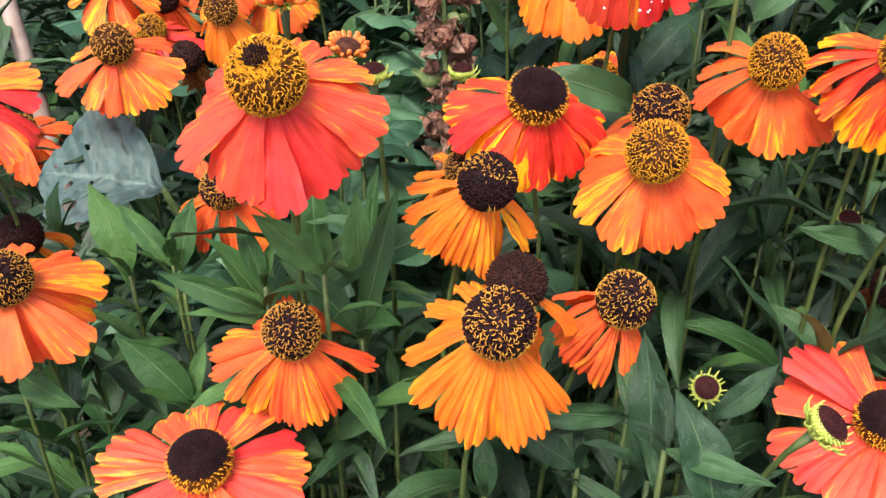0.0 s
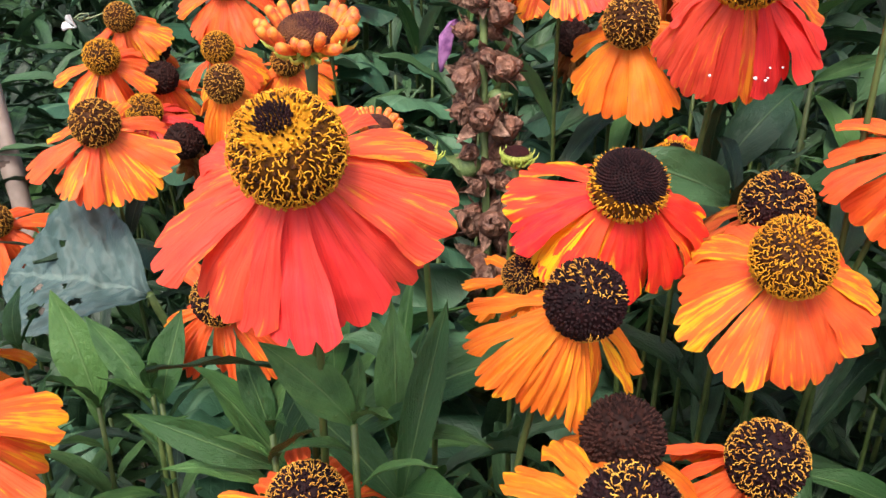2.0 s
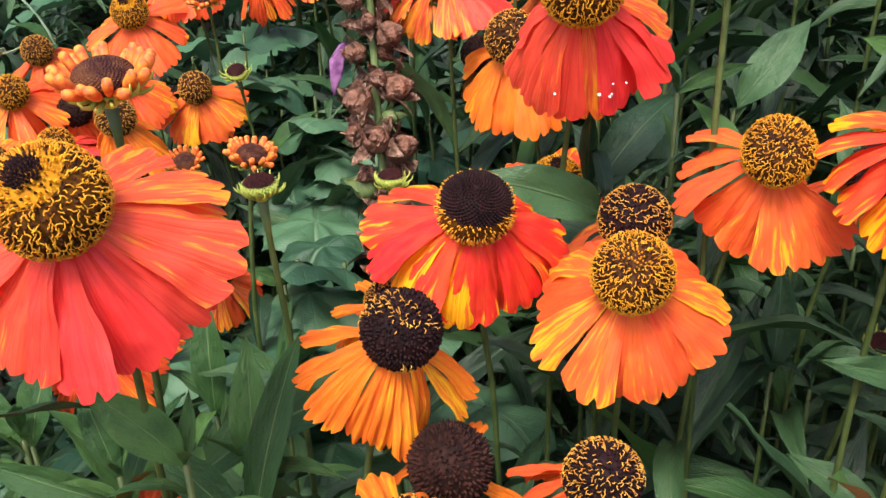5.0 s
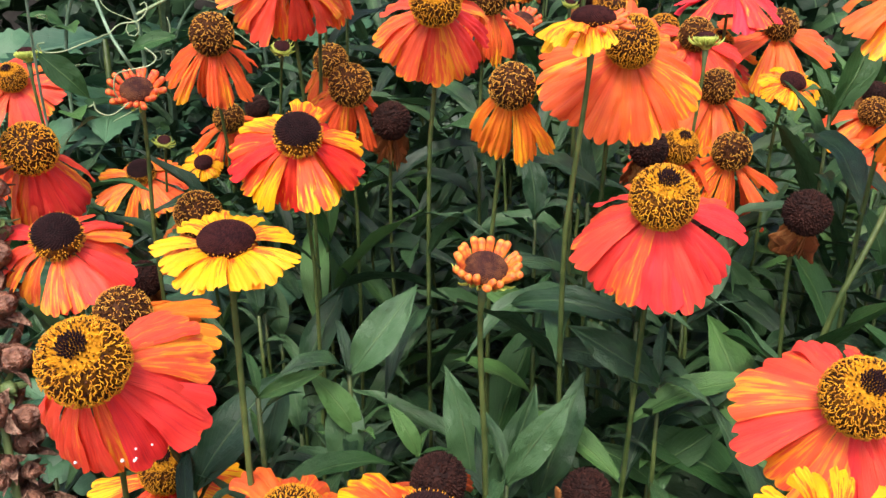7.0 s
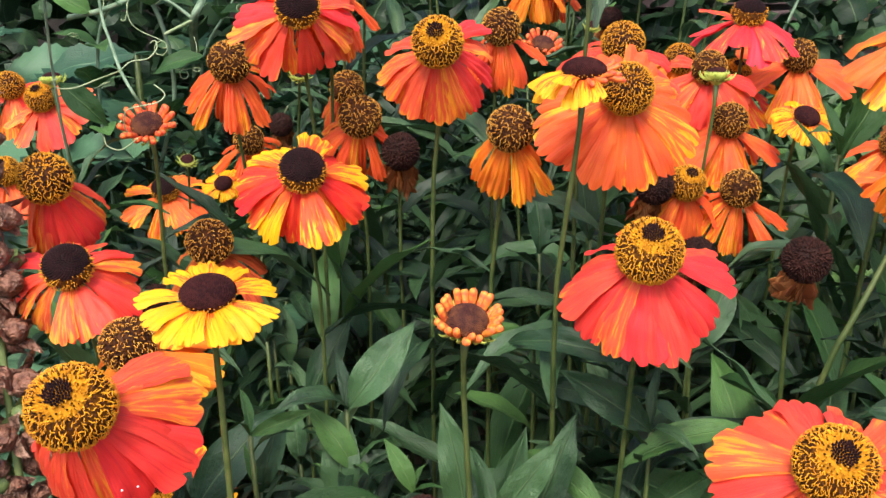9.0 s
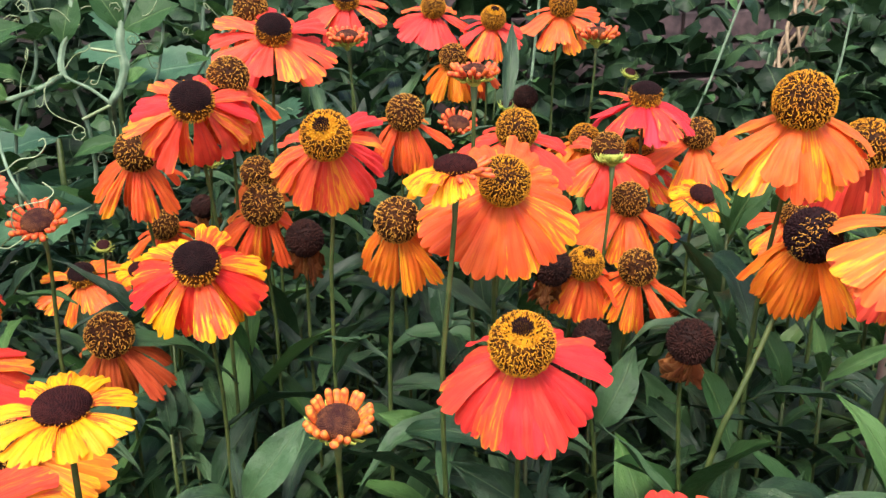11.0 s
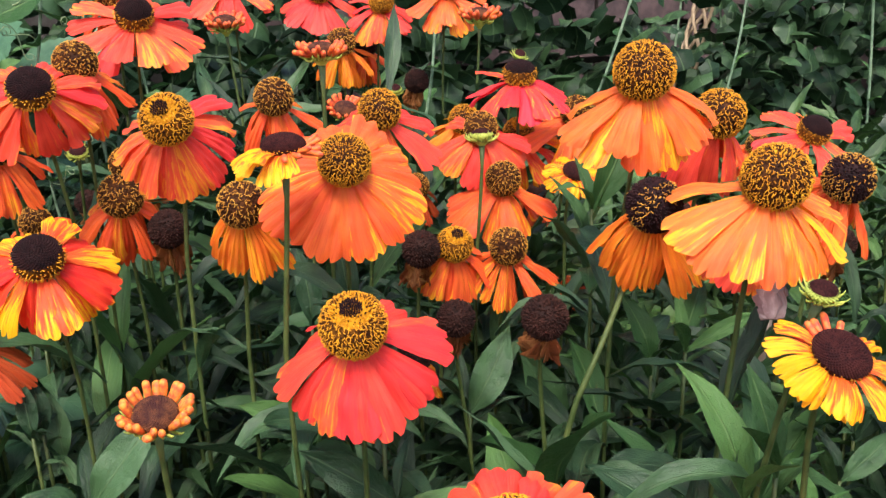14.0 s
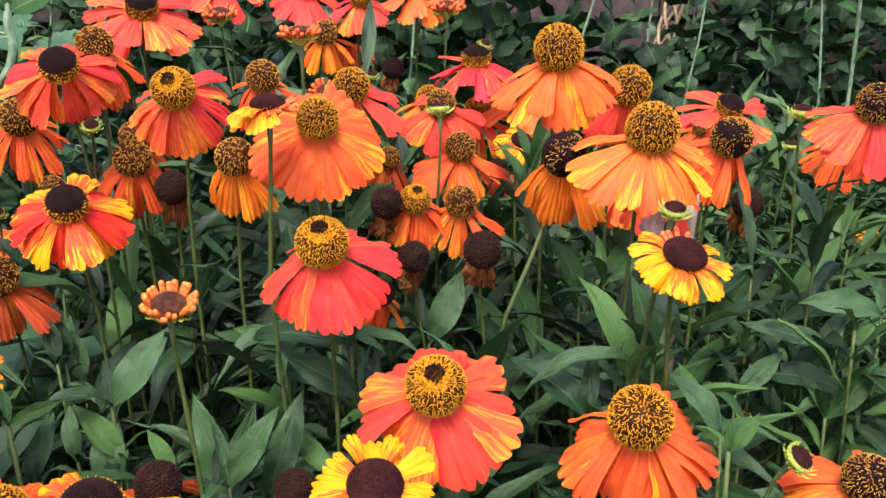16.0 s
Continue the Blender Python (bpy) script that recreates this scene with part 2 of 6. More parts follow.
def add_tube(bm, points, radii, sides=6, mat=0, cap=True):
    """A round rod along points."""
    rings = []
    side = Vector((1, 0, 0))
    for i, p in enumerate(points):
        ahead = (points[min(i + 1, len(points) - 1)] - points[max(i - 1, 0)]).normalized()
        side = (side - ahead * side.dot(ahead))
        if side.length < 1e-4:
            side = ahead.orthogonal()
        side.normalize()
        up = ahead.cross(side)
        r = radii[i] if hasattr(radii, "__len__") else radii
        rings.append([bm.verts.new(p + (side * math.cos(k * math.tau / sides) + up * math.sin(k * math.tau / sides)) * r) for k in range(sides)])
    for a, b in zip(rings, rings[1:]):
        for k in range(sides):
            f = bm.faces.new((a[k], a[(k + 1) % sides], b[(k + 1) % sides], b[k]))
            f.material_index = mat
    if cap:
        bm.faces.new(rings[0][::-1]).material_index = mat
        bm.faces.new(rings[-1]).material_index = mat


def bend(p0, p1, p2, p3, n):
    """Points on a Bezier curve."""
    out = []
    for i in range(n + 1):
        t = i / n
        out.append(p0 * (1 - t) ** 3 + p1 * 3 * t * (1 - t) ** 2 + p2 * 3 * t * t * (1 - t) + p3 * t ** 3)
    return out


# ---- petals ----
STYLES = {
    # base width, tip width, notch, ridge, curl from, curl to, cup
    "broad": (0.14, 0.60, 0.085, 0.010, -8, 12, 0.10),
    "narrow": (0.12, 0.37, 0.080, 0.018, -10, 16, 0.28),
    "short": (0.26, 0.66, 0.13, 0.026, -16, 34, 0.18),
    "stub": (0.30, 0.40, 0.06, 0.02, 20, -75, 0.9),
    "wither": (0.13, 0.26, 0.20, 0.10, -24, 34, 1.9),
}


def petal_mesh(style, k):
    base, wide, notch, ridge, a0, a1, cup = STYLES[style]
    rng = random.Random(f"petal {style} {k}")
    nu, nv = 18, 13
    wide *= rng.uniform(0.80, 1.14)
    a1 += rng.uniform(-15, 15)
    twist, sway = rng.uniform(-0.22, 0.22), rng.uniform(-0.06, 0.06)
    roll = rng.uniform(-0.15, 0.45)
    lobes = [rng.uniform(-0.05, 0.05) for _ in range(2)]
    depth = [notch * rng.uniform(0.5, 1.5) for _ in range(2)]
    rows, uvs = [], []
    ruffle = rng.uniform(0.015, 0.035)
    crumple = 0.26 if style == "wither" else 0.030
    for j in range(nv + 1):
        row, uvrow = [], []
        for i in range(nu + 1):
            u = 2 * i / nu - 1
            tip = 1 - 0.15 * abs(u) ** 2.6
            for side in (0, 1):
                centre = (-0.36 if side == 0 else 0.36) + lobes[side]
                tip -= depth[side] * math.exp(-((u - centre) / 0.09) ** 2)
            s = (j / nv) * tip
            w = base + (wide - base) * (s ** 0.95)
            if style == "stub":
                w = base + (wide - base) * math.sin(math.pi * min(1, s * 0.75))
            w *= 1 - 0.20 * max(0.0, (s - 0.82) / 0.18) ** 2
            x, z, steps = 0.0, 0.0, 8
            for q in range(steps):
                a = radians(a0 + (a1 - a0) * s * (q + 0.5) / steps)
                x += math.cos(a) * s / steps
                z -= math.sin(a) * s / steps
            a = radians(a0 + (a1 - a0) * s)
            lift = -cup * w * 0.5 * u * u + ridge * math.cos(3 * math.pi * u) * min(1, s * 2)
            lift += twist * u * w * 0.5 * s
            # the edge of some petals rolls back
            lift -= roll * w * max(0.0, abs(u) - 0.62) ** 2 * 1.6
            lift += crumple * noise.noise(Vector((u * 1.6 + k * 7, s * 3.2, k * 3.1)))
            lift += crumple * 0.5 * noise.noise(Vector((u * 3.9 + k * 3, s * 6.5, k * 1.7)))
            lift += ruffle * math.sin(s * 10 + k * 2 + (0 if u < 0 else 2.1)) * abs(u) ** 3 * s
            y = u * w * 0.5 * (1 - 0.12 * cup * abs(u)) + sway * s * s
            row.append((x + lift * math.sin(a), y, z + lift * math.cos(a)))
            uvrow.append((i / nu, s))
        rows.append(row)
        uvs.append(uvrow)
    bm = bmesh.new()
    grid_faces(bm, rows, uvs)
    return bm


STUB = {
    "stub": plain_material("bud_petal_orange", (0.52, 0.075, 0.030), (0.86, 0.30, 0.040), 3.5, 0.5, 0.25),
    "stubred": plain_material("bud_petal_red", (0.50, 0.045, 0.03), (0.84, 0.21, 0.04), 3.5, 0.5, 0.25),
}


def stub_mesh(k, hue):
    """A petal still rolled into a little finger."""
    rng = random.Random(f"stub {k}")
    bm = bmesh.new()
    up = rng.uniform(0.05, 0.22)
    pts = [Vector((0.0, 0, -0.08)), Vector((0.25, 0, -0.02)), Vector((0.55, rng.uniform(-0.04, 0.04), up * 0.4)), Vector((0.85, 0, up)), Vector((1.02, 0, up * 1.4)), Vector((1.10, 0, up * 1.6))]
    add_tube(bm, pts, [0.15, 0.19, 0.215, 0.225, 0.200, 0.09], 8)
    return mesh_of("petal", bm, STUB[hue])


PETAL_MESH = {}


def petal(style, k, palette):
    key = (style, k, palette)
    if key not in PETAL_MESH:
        PETAL_MESH[key] = stub_mesh(k, palette) if style == "stub" else mesh_of("petal", petal_mesh(style, k), PETALS[palette])
    return PETAL_MESH[key]


# ---- flower discs ----
def spiral(n, low, high, flat, loose=None):
    """Points and normals spread like seeds over a globe one across, between two heights (-1 to 1)."""
    out = []
    n = int(n)
    for i in range(n):
        h = high - (high - low) * (i + 0.5) / n
        r = math.sqrt(max(0.0, 1 - h * h))
        a = i * 2.399963
        if loose:
            h = min(high, max(low, h + loose.gauss(0, 0.55) * (high - low) / math.sqrt(n)))
            a += loose.gauss(0, 0.9) / math.sqrt(n)
            r = math.sqrt(max(0.0, 1 - h * h))
        out.append((Vector((r * math.cos(a) / 2, r * math.sin(a) / 2, h * flat / 2)), Vector((r * math.cos(a), r * math.sin(a), h / flat)).normalized()))
    return out


def add_bump(bm, p, n, r, height, mat=0, sides=5):
    side = n.orthogonal().normalized()
    up = n.cross(side)
    lower = [bm.verts.new(p + (side * math.cos(k * math.tau / sides) + up * math.sin(k * math.tau / sides)) * r - n * r * 0.4) for k in range(sides)]
    upper = [bm.verts.new(p + (side * math.cos(k * math.tau / sides) + up * math.sin(k * math.tau / sides)) * r * 0.6 + n * height * 0.8) for k in range(sides)]
    top = bm.verts.new(p + n * height)
    for k in range(sides):
        e = (k + 1) % sides
        bm.faces.new((lower[k], lower[e], upper[e], upper[k])).material_index = mat
        bm.faces.new((upper[k], upper[e], top)).material_index = mat


def globe(bm, flat, floor, mat=0, rings=14, sides=28, shrink=0.97):
    rows = []
    for j in range(rings + 1):
        h = 1 - (1 - floor) * j / rings if j else 0.9999
        r = math.sqrt(max(0.0, 1 - h * h)) * 0.5 * shrink
        rows.append([bm.verts.new((r * math.cos(k * math.tau / sides), r * math.sin(k * math.tau / sides), h * flat * 0.5 * shrink)) for k in range(sides)])
    for a, b in zip(rows, rows[1:]):
        for k in range(sides):
            bm.faces.new((a[k], b[k], b[(k + 1) % sides], a[(k + 1) % sides])).material_index = mat
    bm.faces.new(rows[0])
    bm.faces.new(rows[-1][::-1]).material_index = mat


def add_curl(bm, p, n, rng, length, thick, stand):
    """One curled yellow style on the disc: a little worm with a turned-up end."""
    down = Vector((0, 0, -1)) - n * -n.z
    side = down.normalized() if down.length > 0.2 else n.orthogonal().normalized()
    side = Matrix.Rotation(rng.gauss(0, 0.9), 3, n) @ side
    across = n.cross(side)
    turn = rng.choice((-1, 1)) * rng.uniform(0.3, 1.0)
    hook = rng.uniform(0.1, 0.45)
    pts = [p - n * 0.012 - side * length * 0.5, p + n * stand * 0.9 - side * length * 0.30 + across * turn * length * 0.12,
           p + n * stand - across * turn * length * 0.10, p + n * stand * 0.9 + side * length * 0.28 + across * turn * length * 0.06,
           p + n * stand * 1.1 + side * length * 0.46 + across * turn * length * hook]
    add_tube(bm, pts, [thick * 0.8, thick, thick, thick, thick * 1.15], 4)


DISCS = {}


def disc_meshes(kind, far=False, k=0):
    """The disc one across, its centre in the origin: body with its dark florets, and the yellow florets on it."""
    if (kind, far, k) in DISCS:
        return DISCS[kind, far, k]
    # heads at the back carry fewer, larger florets
    q, g = (0.66, 1.20) if far else (1.0, 1.0)
    rng = random.Random(f"disc {kind} {k}")
    body, gold = bmesh.new(), bmesh.new()
    mats = (DARK, AMBER)
    if kind == "mid":
        mats = (UMBER, AMBER, DARK, RING)
        globe(body, 0.96, -0.75, 0)
        for f in body.faces:
            if f.calc_center_median().z < 0.455:
                f.material_index = 1 if f.calc_center_median().z > 0.345 else 3 if f.calc_center_median().z > 0.02 else 0
        for p, n in spiral(q * 80, 0.940, 1.0, 0.96):
            add_bump(body, p, n, g * 0.018, 0.042, 2)
        for p, n in spiral(q * 170, 0.70, 0.945, 0.96, rng):
            add_bump(body if rng.random() < 0.35 else gold, p, n, g * rng.uniform(0.010, 0.016), rng.uniform(0.025, 0.060))
        for p, n in spiral(q * 420, -0.74, 0.72, 0.96, rng):
            add_bump(body, p, n, g * rng.uniform(0.018, 0.028), rng.uniform(0.008, 0.022))
        for p, n in spiral(q * 660, -0.74, 0.80, 0.96, rng):
            add_curl(gold, p, n, rng, g * rng.uniform(0.042, 0.085), g * rng.uniform(0.0056, 0.0076), rng.uniform(0.020, 0.046))
        for p, n in spiral(q * 90, -0.74, -0.58, 0.96, rng):
            add_bump(gold, p, n, g * 0.011, 0.04)
    elif kind == "full":
        mats = (UMBER, AMBER)
        globe(body, 0.98, -0.75, 0)
        for f in body.faces:
            if f.calc_center_median().z > 0.455:
                f.material_index = 1
        for p, n in spiral(q * 460, -0.74, 0.99, 0.98, rng):
            add_bump(body, p, n, g * rng.uniform(0.018, 0.028), rng.uniform(0.008, 0.024))
        for p, n in spiral(q * 720, -0.74, 0.93, 0.98, rng):
            add_curl(gold, p, n, rng, g * rng.uniform(0.040, 0.080), g * rng.uniform(0.0058, 0.0078), rng.uniform(0.018, 0.044))
        for p, n in spiral(q * 70, 0.91, 0.998, 0.98, rng):
            add_bump(gold if rng.random() < 0.7 else body, p, n, g * rng.uniform(0.010, 0.018), rng.uniform(0.02, 0.05))
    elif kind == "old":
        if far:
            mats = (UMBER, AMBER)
        globe(body, 1.0, -0.78, 0)
        for p, n in spiral(q * 820, -0.77, 0.995, 1.0, rng):
            add_bump(body, p, n, g * rng.uniform(0.019, 0.029), rng.uniform(0.014, 0.040), 0, 5)
        for p, n in spiral(q * 560, -0.7, 0.995, 1.0, rng):
            if 1.6 * noise.noise(p * 2.1 + Vector((4 + 9 * k, 1, 2))) + p.z * 0.4 + rng.uniform(-0.3, 0.3) > (-0.65, -0.40, -0.30, 0.30)[k] - (0.25 if far else 0):
                add_curl(gold, p, n, rng, g * rng.uniform(0.040, 0.075), g * rng.uniform(0.0056, 0.0074), rng.uniform(0.03, 0.042))
    elif kind == "spent":
        mats = (SPENT, AMBER)
        globe(body, 1.0, -0.8, 0, shrink=0.94)
        for p, n in spiral(q * 880, -0.79, 0.998, 1.0, rng):
            add_bump(body, p * 0.96, n, g * rng.uniform(0.018, 0.027), rng.uniform(0.018, 0.060), 0, 5)
    elif kind == "young":
        mats = (DARK, RING)
        globe(body, 0.80, -0.7, 0)
        for f in body.faces:
            if f.calc_center_median().z < 0.15:
                f.material_index = 1
        for p, n in spiral(q * 520, 0.36, 0.998, 0.80):
            add_bump(body, p * 0.985, n, g * 0.0205, 0.030)
        for p, n in spiral(q * 420, -0.68, 0.40, 0.80, rng):
            add_bump(gold if rng.random() < 0.75 else body, p, n, g * rng.uniform(0.008, 0.0125), rng.uniform(0.02, 0.062))
        for p, n in spiral(q * 60, -0.66, -0.25, 0.80):
            add_curl(gold, p, n, rng, 0.05, 0.010, 0.04)
        for p, n in spiral(q * 50, 0.28, 0.46, 0.80, rng):
            add_bump(gold, p, n, g * 0.0085, rng.uniform(0.04, 0.07))
    elif kind == "dome":
        mats = (MAROON, AMBER)
        globe(body, 0.56, -0.5, 0)
        for p, n in spiral(q * 560, 0.0, 0.998, 0.56):
            add_bump(body, p * 0.975, n, g * 0.0235, 0.026)
        for p, n in spiral(q * 40, -0.2, 0.0, 0.56):
            add_bump(gold, p, n, g * 0.012, 0.03)
    elif kind == "ring":
        mats = (BUD_DISC, AMBER)
        globe(body, 0.60, -0.5, 0)
        for p, n in spiral(q * 420, 0.0, 0.998, 0.60):
            add_bump(body, p * 0.98, n, g * 0.0275, 0.024)
        for p, n in spiral(q * 12, 0.3, 0.5, 0.5):
            add_bump(gold, p, n, g * 0.010, 0.022)
    else:
        mats = (MAROON, SEPAL)
        globe(body, 0.62, -0.6, 0)
        for f in body.faces:
            if f.calc_center_median().z < 0.12:
                f.material_index = 1
        for p, n in spiral(q * 240, 0.30, 0.998, 0.62):
            add_bump(body, p * 0.98, n, g * 0.020, 0.03)
        for p, n in spiral(q * 70, -0.1, 0.32, 0.62):
            add_bump(body, p, n, g * 0.03, 0.05, 1)
    DISCS[kind, far, k] = (mesh_of("disc", body, *mats), mesh_of("florets", gold, TAN if kind == "old" else CURL) if len(gold.verts) else None)
    if not DISCS[kind, far, k][1]:
        gold.free()
    return DISCS[kind, far, k]


def calyx_mesh(spread, k, length=0.5):
    """Green bracts below the head."""
    rng = random.Random(f"calyx {spread} {k}")
    bm = bmesh.new()
    add_tube(bm, [Vector((0, 0, -0.62)), Vector((0, 0, -0.5)), Vector((0, 0, -0.36)), Vector((0, 0, -0.2))], [0.07, 0.12, 0.27, 0.36], 10)
    for i in range(17 if length else 0):
        a = i * math.tau / 17 + rng.uniform(-0.1, 0.1)
        out = Vector((math.cos(a), math.sin(a), 0))
        up = Vector((0, 0, 1))
        e = radians(spread + rng.uniform(-18, 18))
        way = out * math.cos(e) + up * math.sin(e)
        curl = out * math.cos(e + 1.2) + up * math.sin(e + 1.2)
        p = out * 0.32 - up * 0.28
        s = length * rng.uniform(0.75, 1.2)
        add_tube(bm, [p, p + way * s * 0.5, p + way * s * 0.8 + curl * s * 0.15, p + way * s * 0.9 + curl * s * 0.4], [0.05, 0.045, 0.03, 0.008], 5)
    return bm


CALYX = {}


def calyx(spread, k, length):
    if (spread, k) not in CALYX:
        CALYX[spread, k] = mesh_of("calyx", calyx_mesh(spread, k, length), SEPAL)
    return CALYX[spread, k]


# ---- leaves ----
def leaf_mesh(k, slim=0.33, arch=34, fold=0.35, nu=6, nv=12, wave=0.02, serrate=0.0):
    rng = random.Random(f"leaf {k} {slim}")
    arch *= rng.uniform(0.3, 1.5)
    fold *= rng.uniform(0.5, 1.4)
    twist, sway = rng.uniform(-0.5, 0.5), rng.uniform(-0.10, 0.10)
    slim *= rng.uniform(0.85, 1.15)
    rows, uvs = [], []
    for j in range(nv + 1):
        s = j / nv
        w = slim * (math.sin(math.pi * min(1, s ** 0.92 * 0.985 + 0.012)) ** 1.05) * (1.08 - 0.16 * s)
        w = max(w, 0.045 * (1 - s))
        row, uvrow = [], []
        x, z, steps = 0.0, 0.0, 8
        for q in range(steps):
            a = radians(arch * s * (q + 0.5) / steps * 1.6)
            x += math.cos(a) * s / steps
            z -= math.sin(a) * s / steps
        a = radians(arch * s * 1.6)
        for i in range(nu + 1):
            u = 2 * i / nu - 1
            tooth = 1 + (serrate * (j % 2 * 2 - 1) if abs(u) == 1 else 0)
            lift = fold * abs(u) * w * 0.5 + twist * u * w * 0.5 * s
            lift += wave * noise.noise(Vector((u * 1.3 + k * 5, s * 4, k * 2.3))) + wave * 0.5 * math.sin(s * 17 + k) * abs(u)
            row.append((x + lift * math.sin(a), u * w * 0.5 * tooth + sway * s * s, z + lift * math.cos(a)))
            uvrow.append((i / nu, s))
        rows.append(row)
        uvs.append(uvrow)
    bm = bmesh.new()
    grid_faces(bm, rows, uvs)
    return bm


def lobed_mesh(k, lobes=3, depth=0.13, frill=0.05, ripple=0.04, rings=6, around=36):
    """A rounded leaf, one across, its stalk end in the origin and its tip along x."""
    rng = random.Random(f"lobed {k} {lobes}")
    phase = rng.uniform(-0.2, 0.2)
    bm = bmesh.new()
    layer = bm.loops.layers.uv.verify()
    grid = []
    for j in range(rings + 1):
        s = max(0.02, j / rings)
        ring = []
        for i in range(around):
            a = i * math.tau / around
            r = 0.5 * (1 + depth * math.cos(lobes * a + phase) + frill * math.cos(3 * lobes * a + k))
            r *= 1 - 0.45 * math.exp(-((abs(a - math.pi)) / 0.30) ** 2)
            x, y = 0.48 + s * r * math.cos(a), s * r * math.sin(a)
            z = -0.16 * s * s + ripple * s * math.sin(lobes * 2 * a + k) + 0.06 * noise.noise(Vector((x * 3 + k, y * 3, k)))
            ring.append((bm.verts.new((x, y, z)), (0.5 + y * 0.9, x)))
        grid.append(ring)
    for a, b in zip(grid, grid[1:]):
        for i in range(around):
            four = (a[i], b[i], b[(i + 1) % around], a[(i + 1) % around])
            f = bm.faces.new([v for v, _ in four])
            for loop, (_, uv) in zip(f.loops, four):
                loop[layer].uv = uv
    return bm


LEAVES = [mesh_of("leaf", leaf_mesh(k, 0.22, 44, 0.4, 6, 12, 0.03), LEAF) for k in range(4)] + [mesh_of("leaf", leaf_mesh(k, 0.155, 50, 0.5, 6, 12, 0.03), LEAF) for k in range(6, 18)]
LEAVES_SUNLIT = [mesh_of("leaf", leaf_mesh(k + 50, 0.165, 42, 0.5, 6, 12, 0.03), LEAF_SUNLIT) for k in range(8)]
LEAVES_LIT = [mesh_of("leaf", leaf_mesh(k + 30, 0.26, 36, 0.45, 8, 18, 0.035), LEAF_LIT) for k in range(8)]
LEAVES_FRESH = [mesh_of("leaf", leaf_mesh(k + 20, 0.22, 36, 0.5), LEAF_FRESH) for k in range(5)]


def set_leaf(parent, p, az, elev, size, rng, roll=None, mesh=None):
    m = Matrix.Translation(p) @ Matrix.Rotation(az, 4, "Z") @ Matrix.Rotation(-elev, 4, "Y")
    m = m @ Matrix.Rotation(rng.uniform(-0.5, 0.5) if roll is None else roll, 4, "X") @ Matrix.Scale(size, 4)
    return hang("leaf", mesh or rng.choice(LEAVES if rng.random() < 0.76 else LEAVES_FRESH), parent, m)


# ---- a sneezeweed plant: one stem with its leaves and its head ----
COUNT = [0]
HEADS, STEM_LEAVES = [], []
WORDS = {"red": "coral-red", "crimson": "crimson-red", "redyel": "red and yellow streaked", "orange": "orange", "apricot": "apricot-orange", "gold": "golden-orange", "yelred": "yellow and red", "rust": "rusty brown"}
STATE = {"mid": "yellow-ringed brown cone", "full": "golden-brown globe cone", "old": "dark brown cone", "spent": "spent dark cone", "young": "yellow-ringed dark cone",
         "dome": "flat maroon disc"}


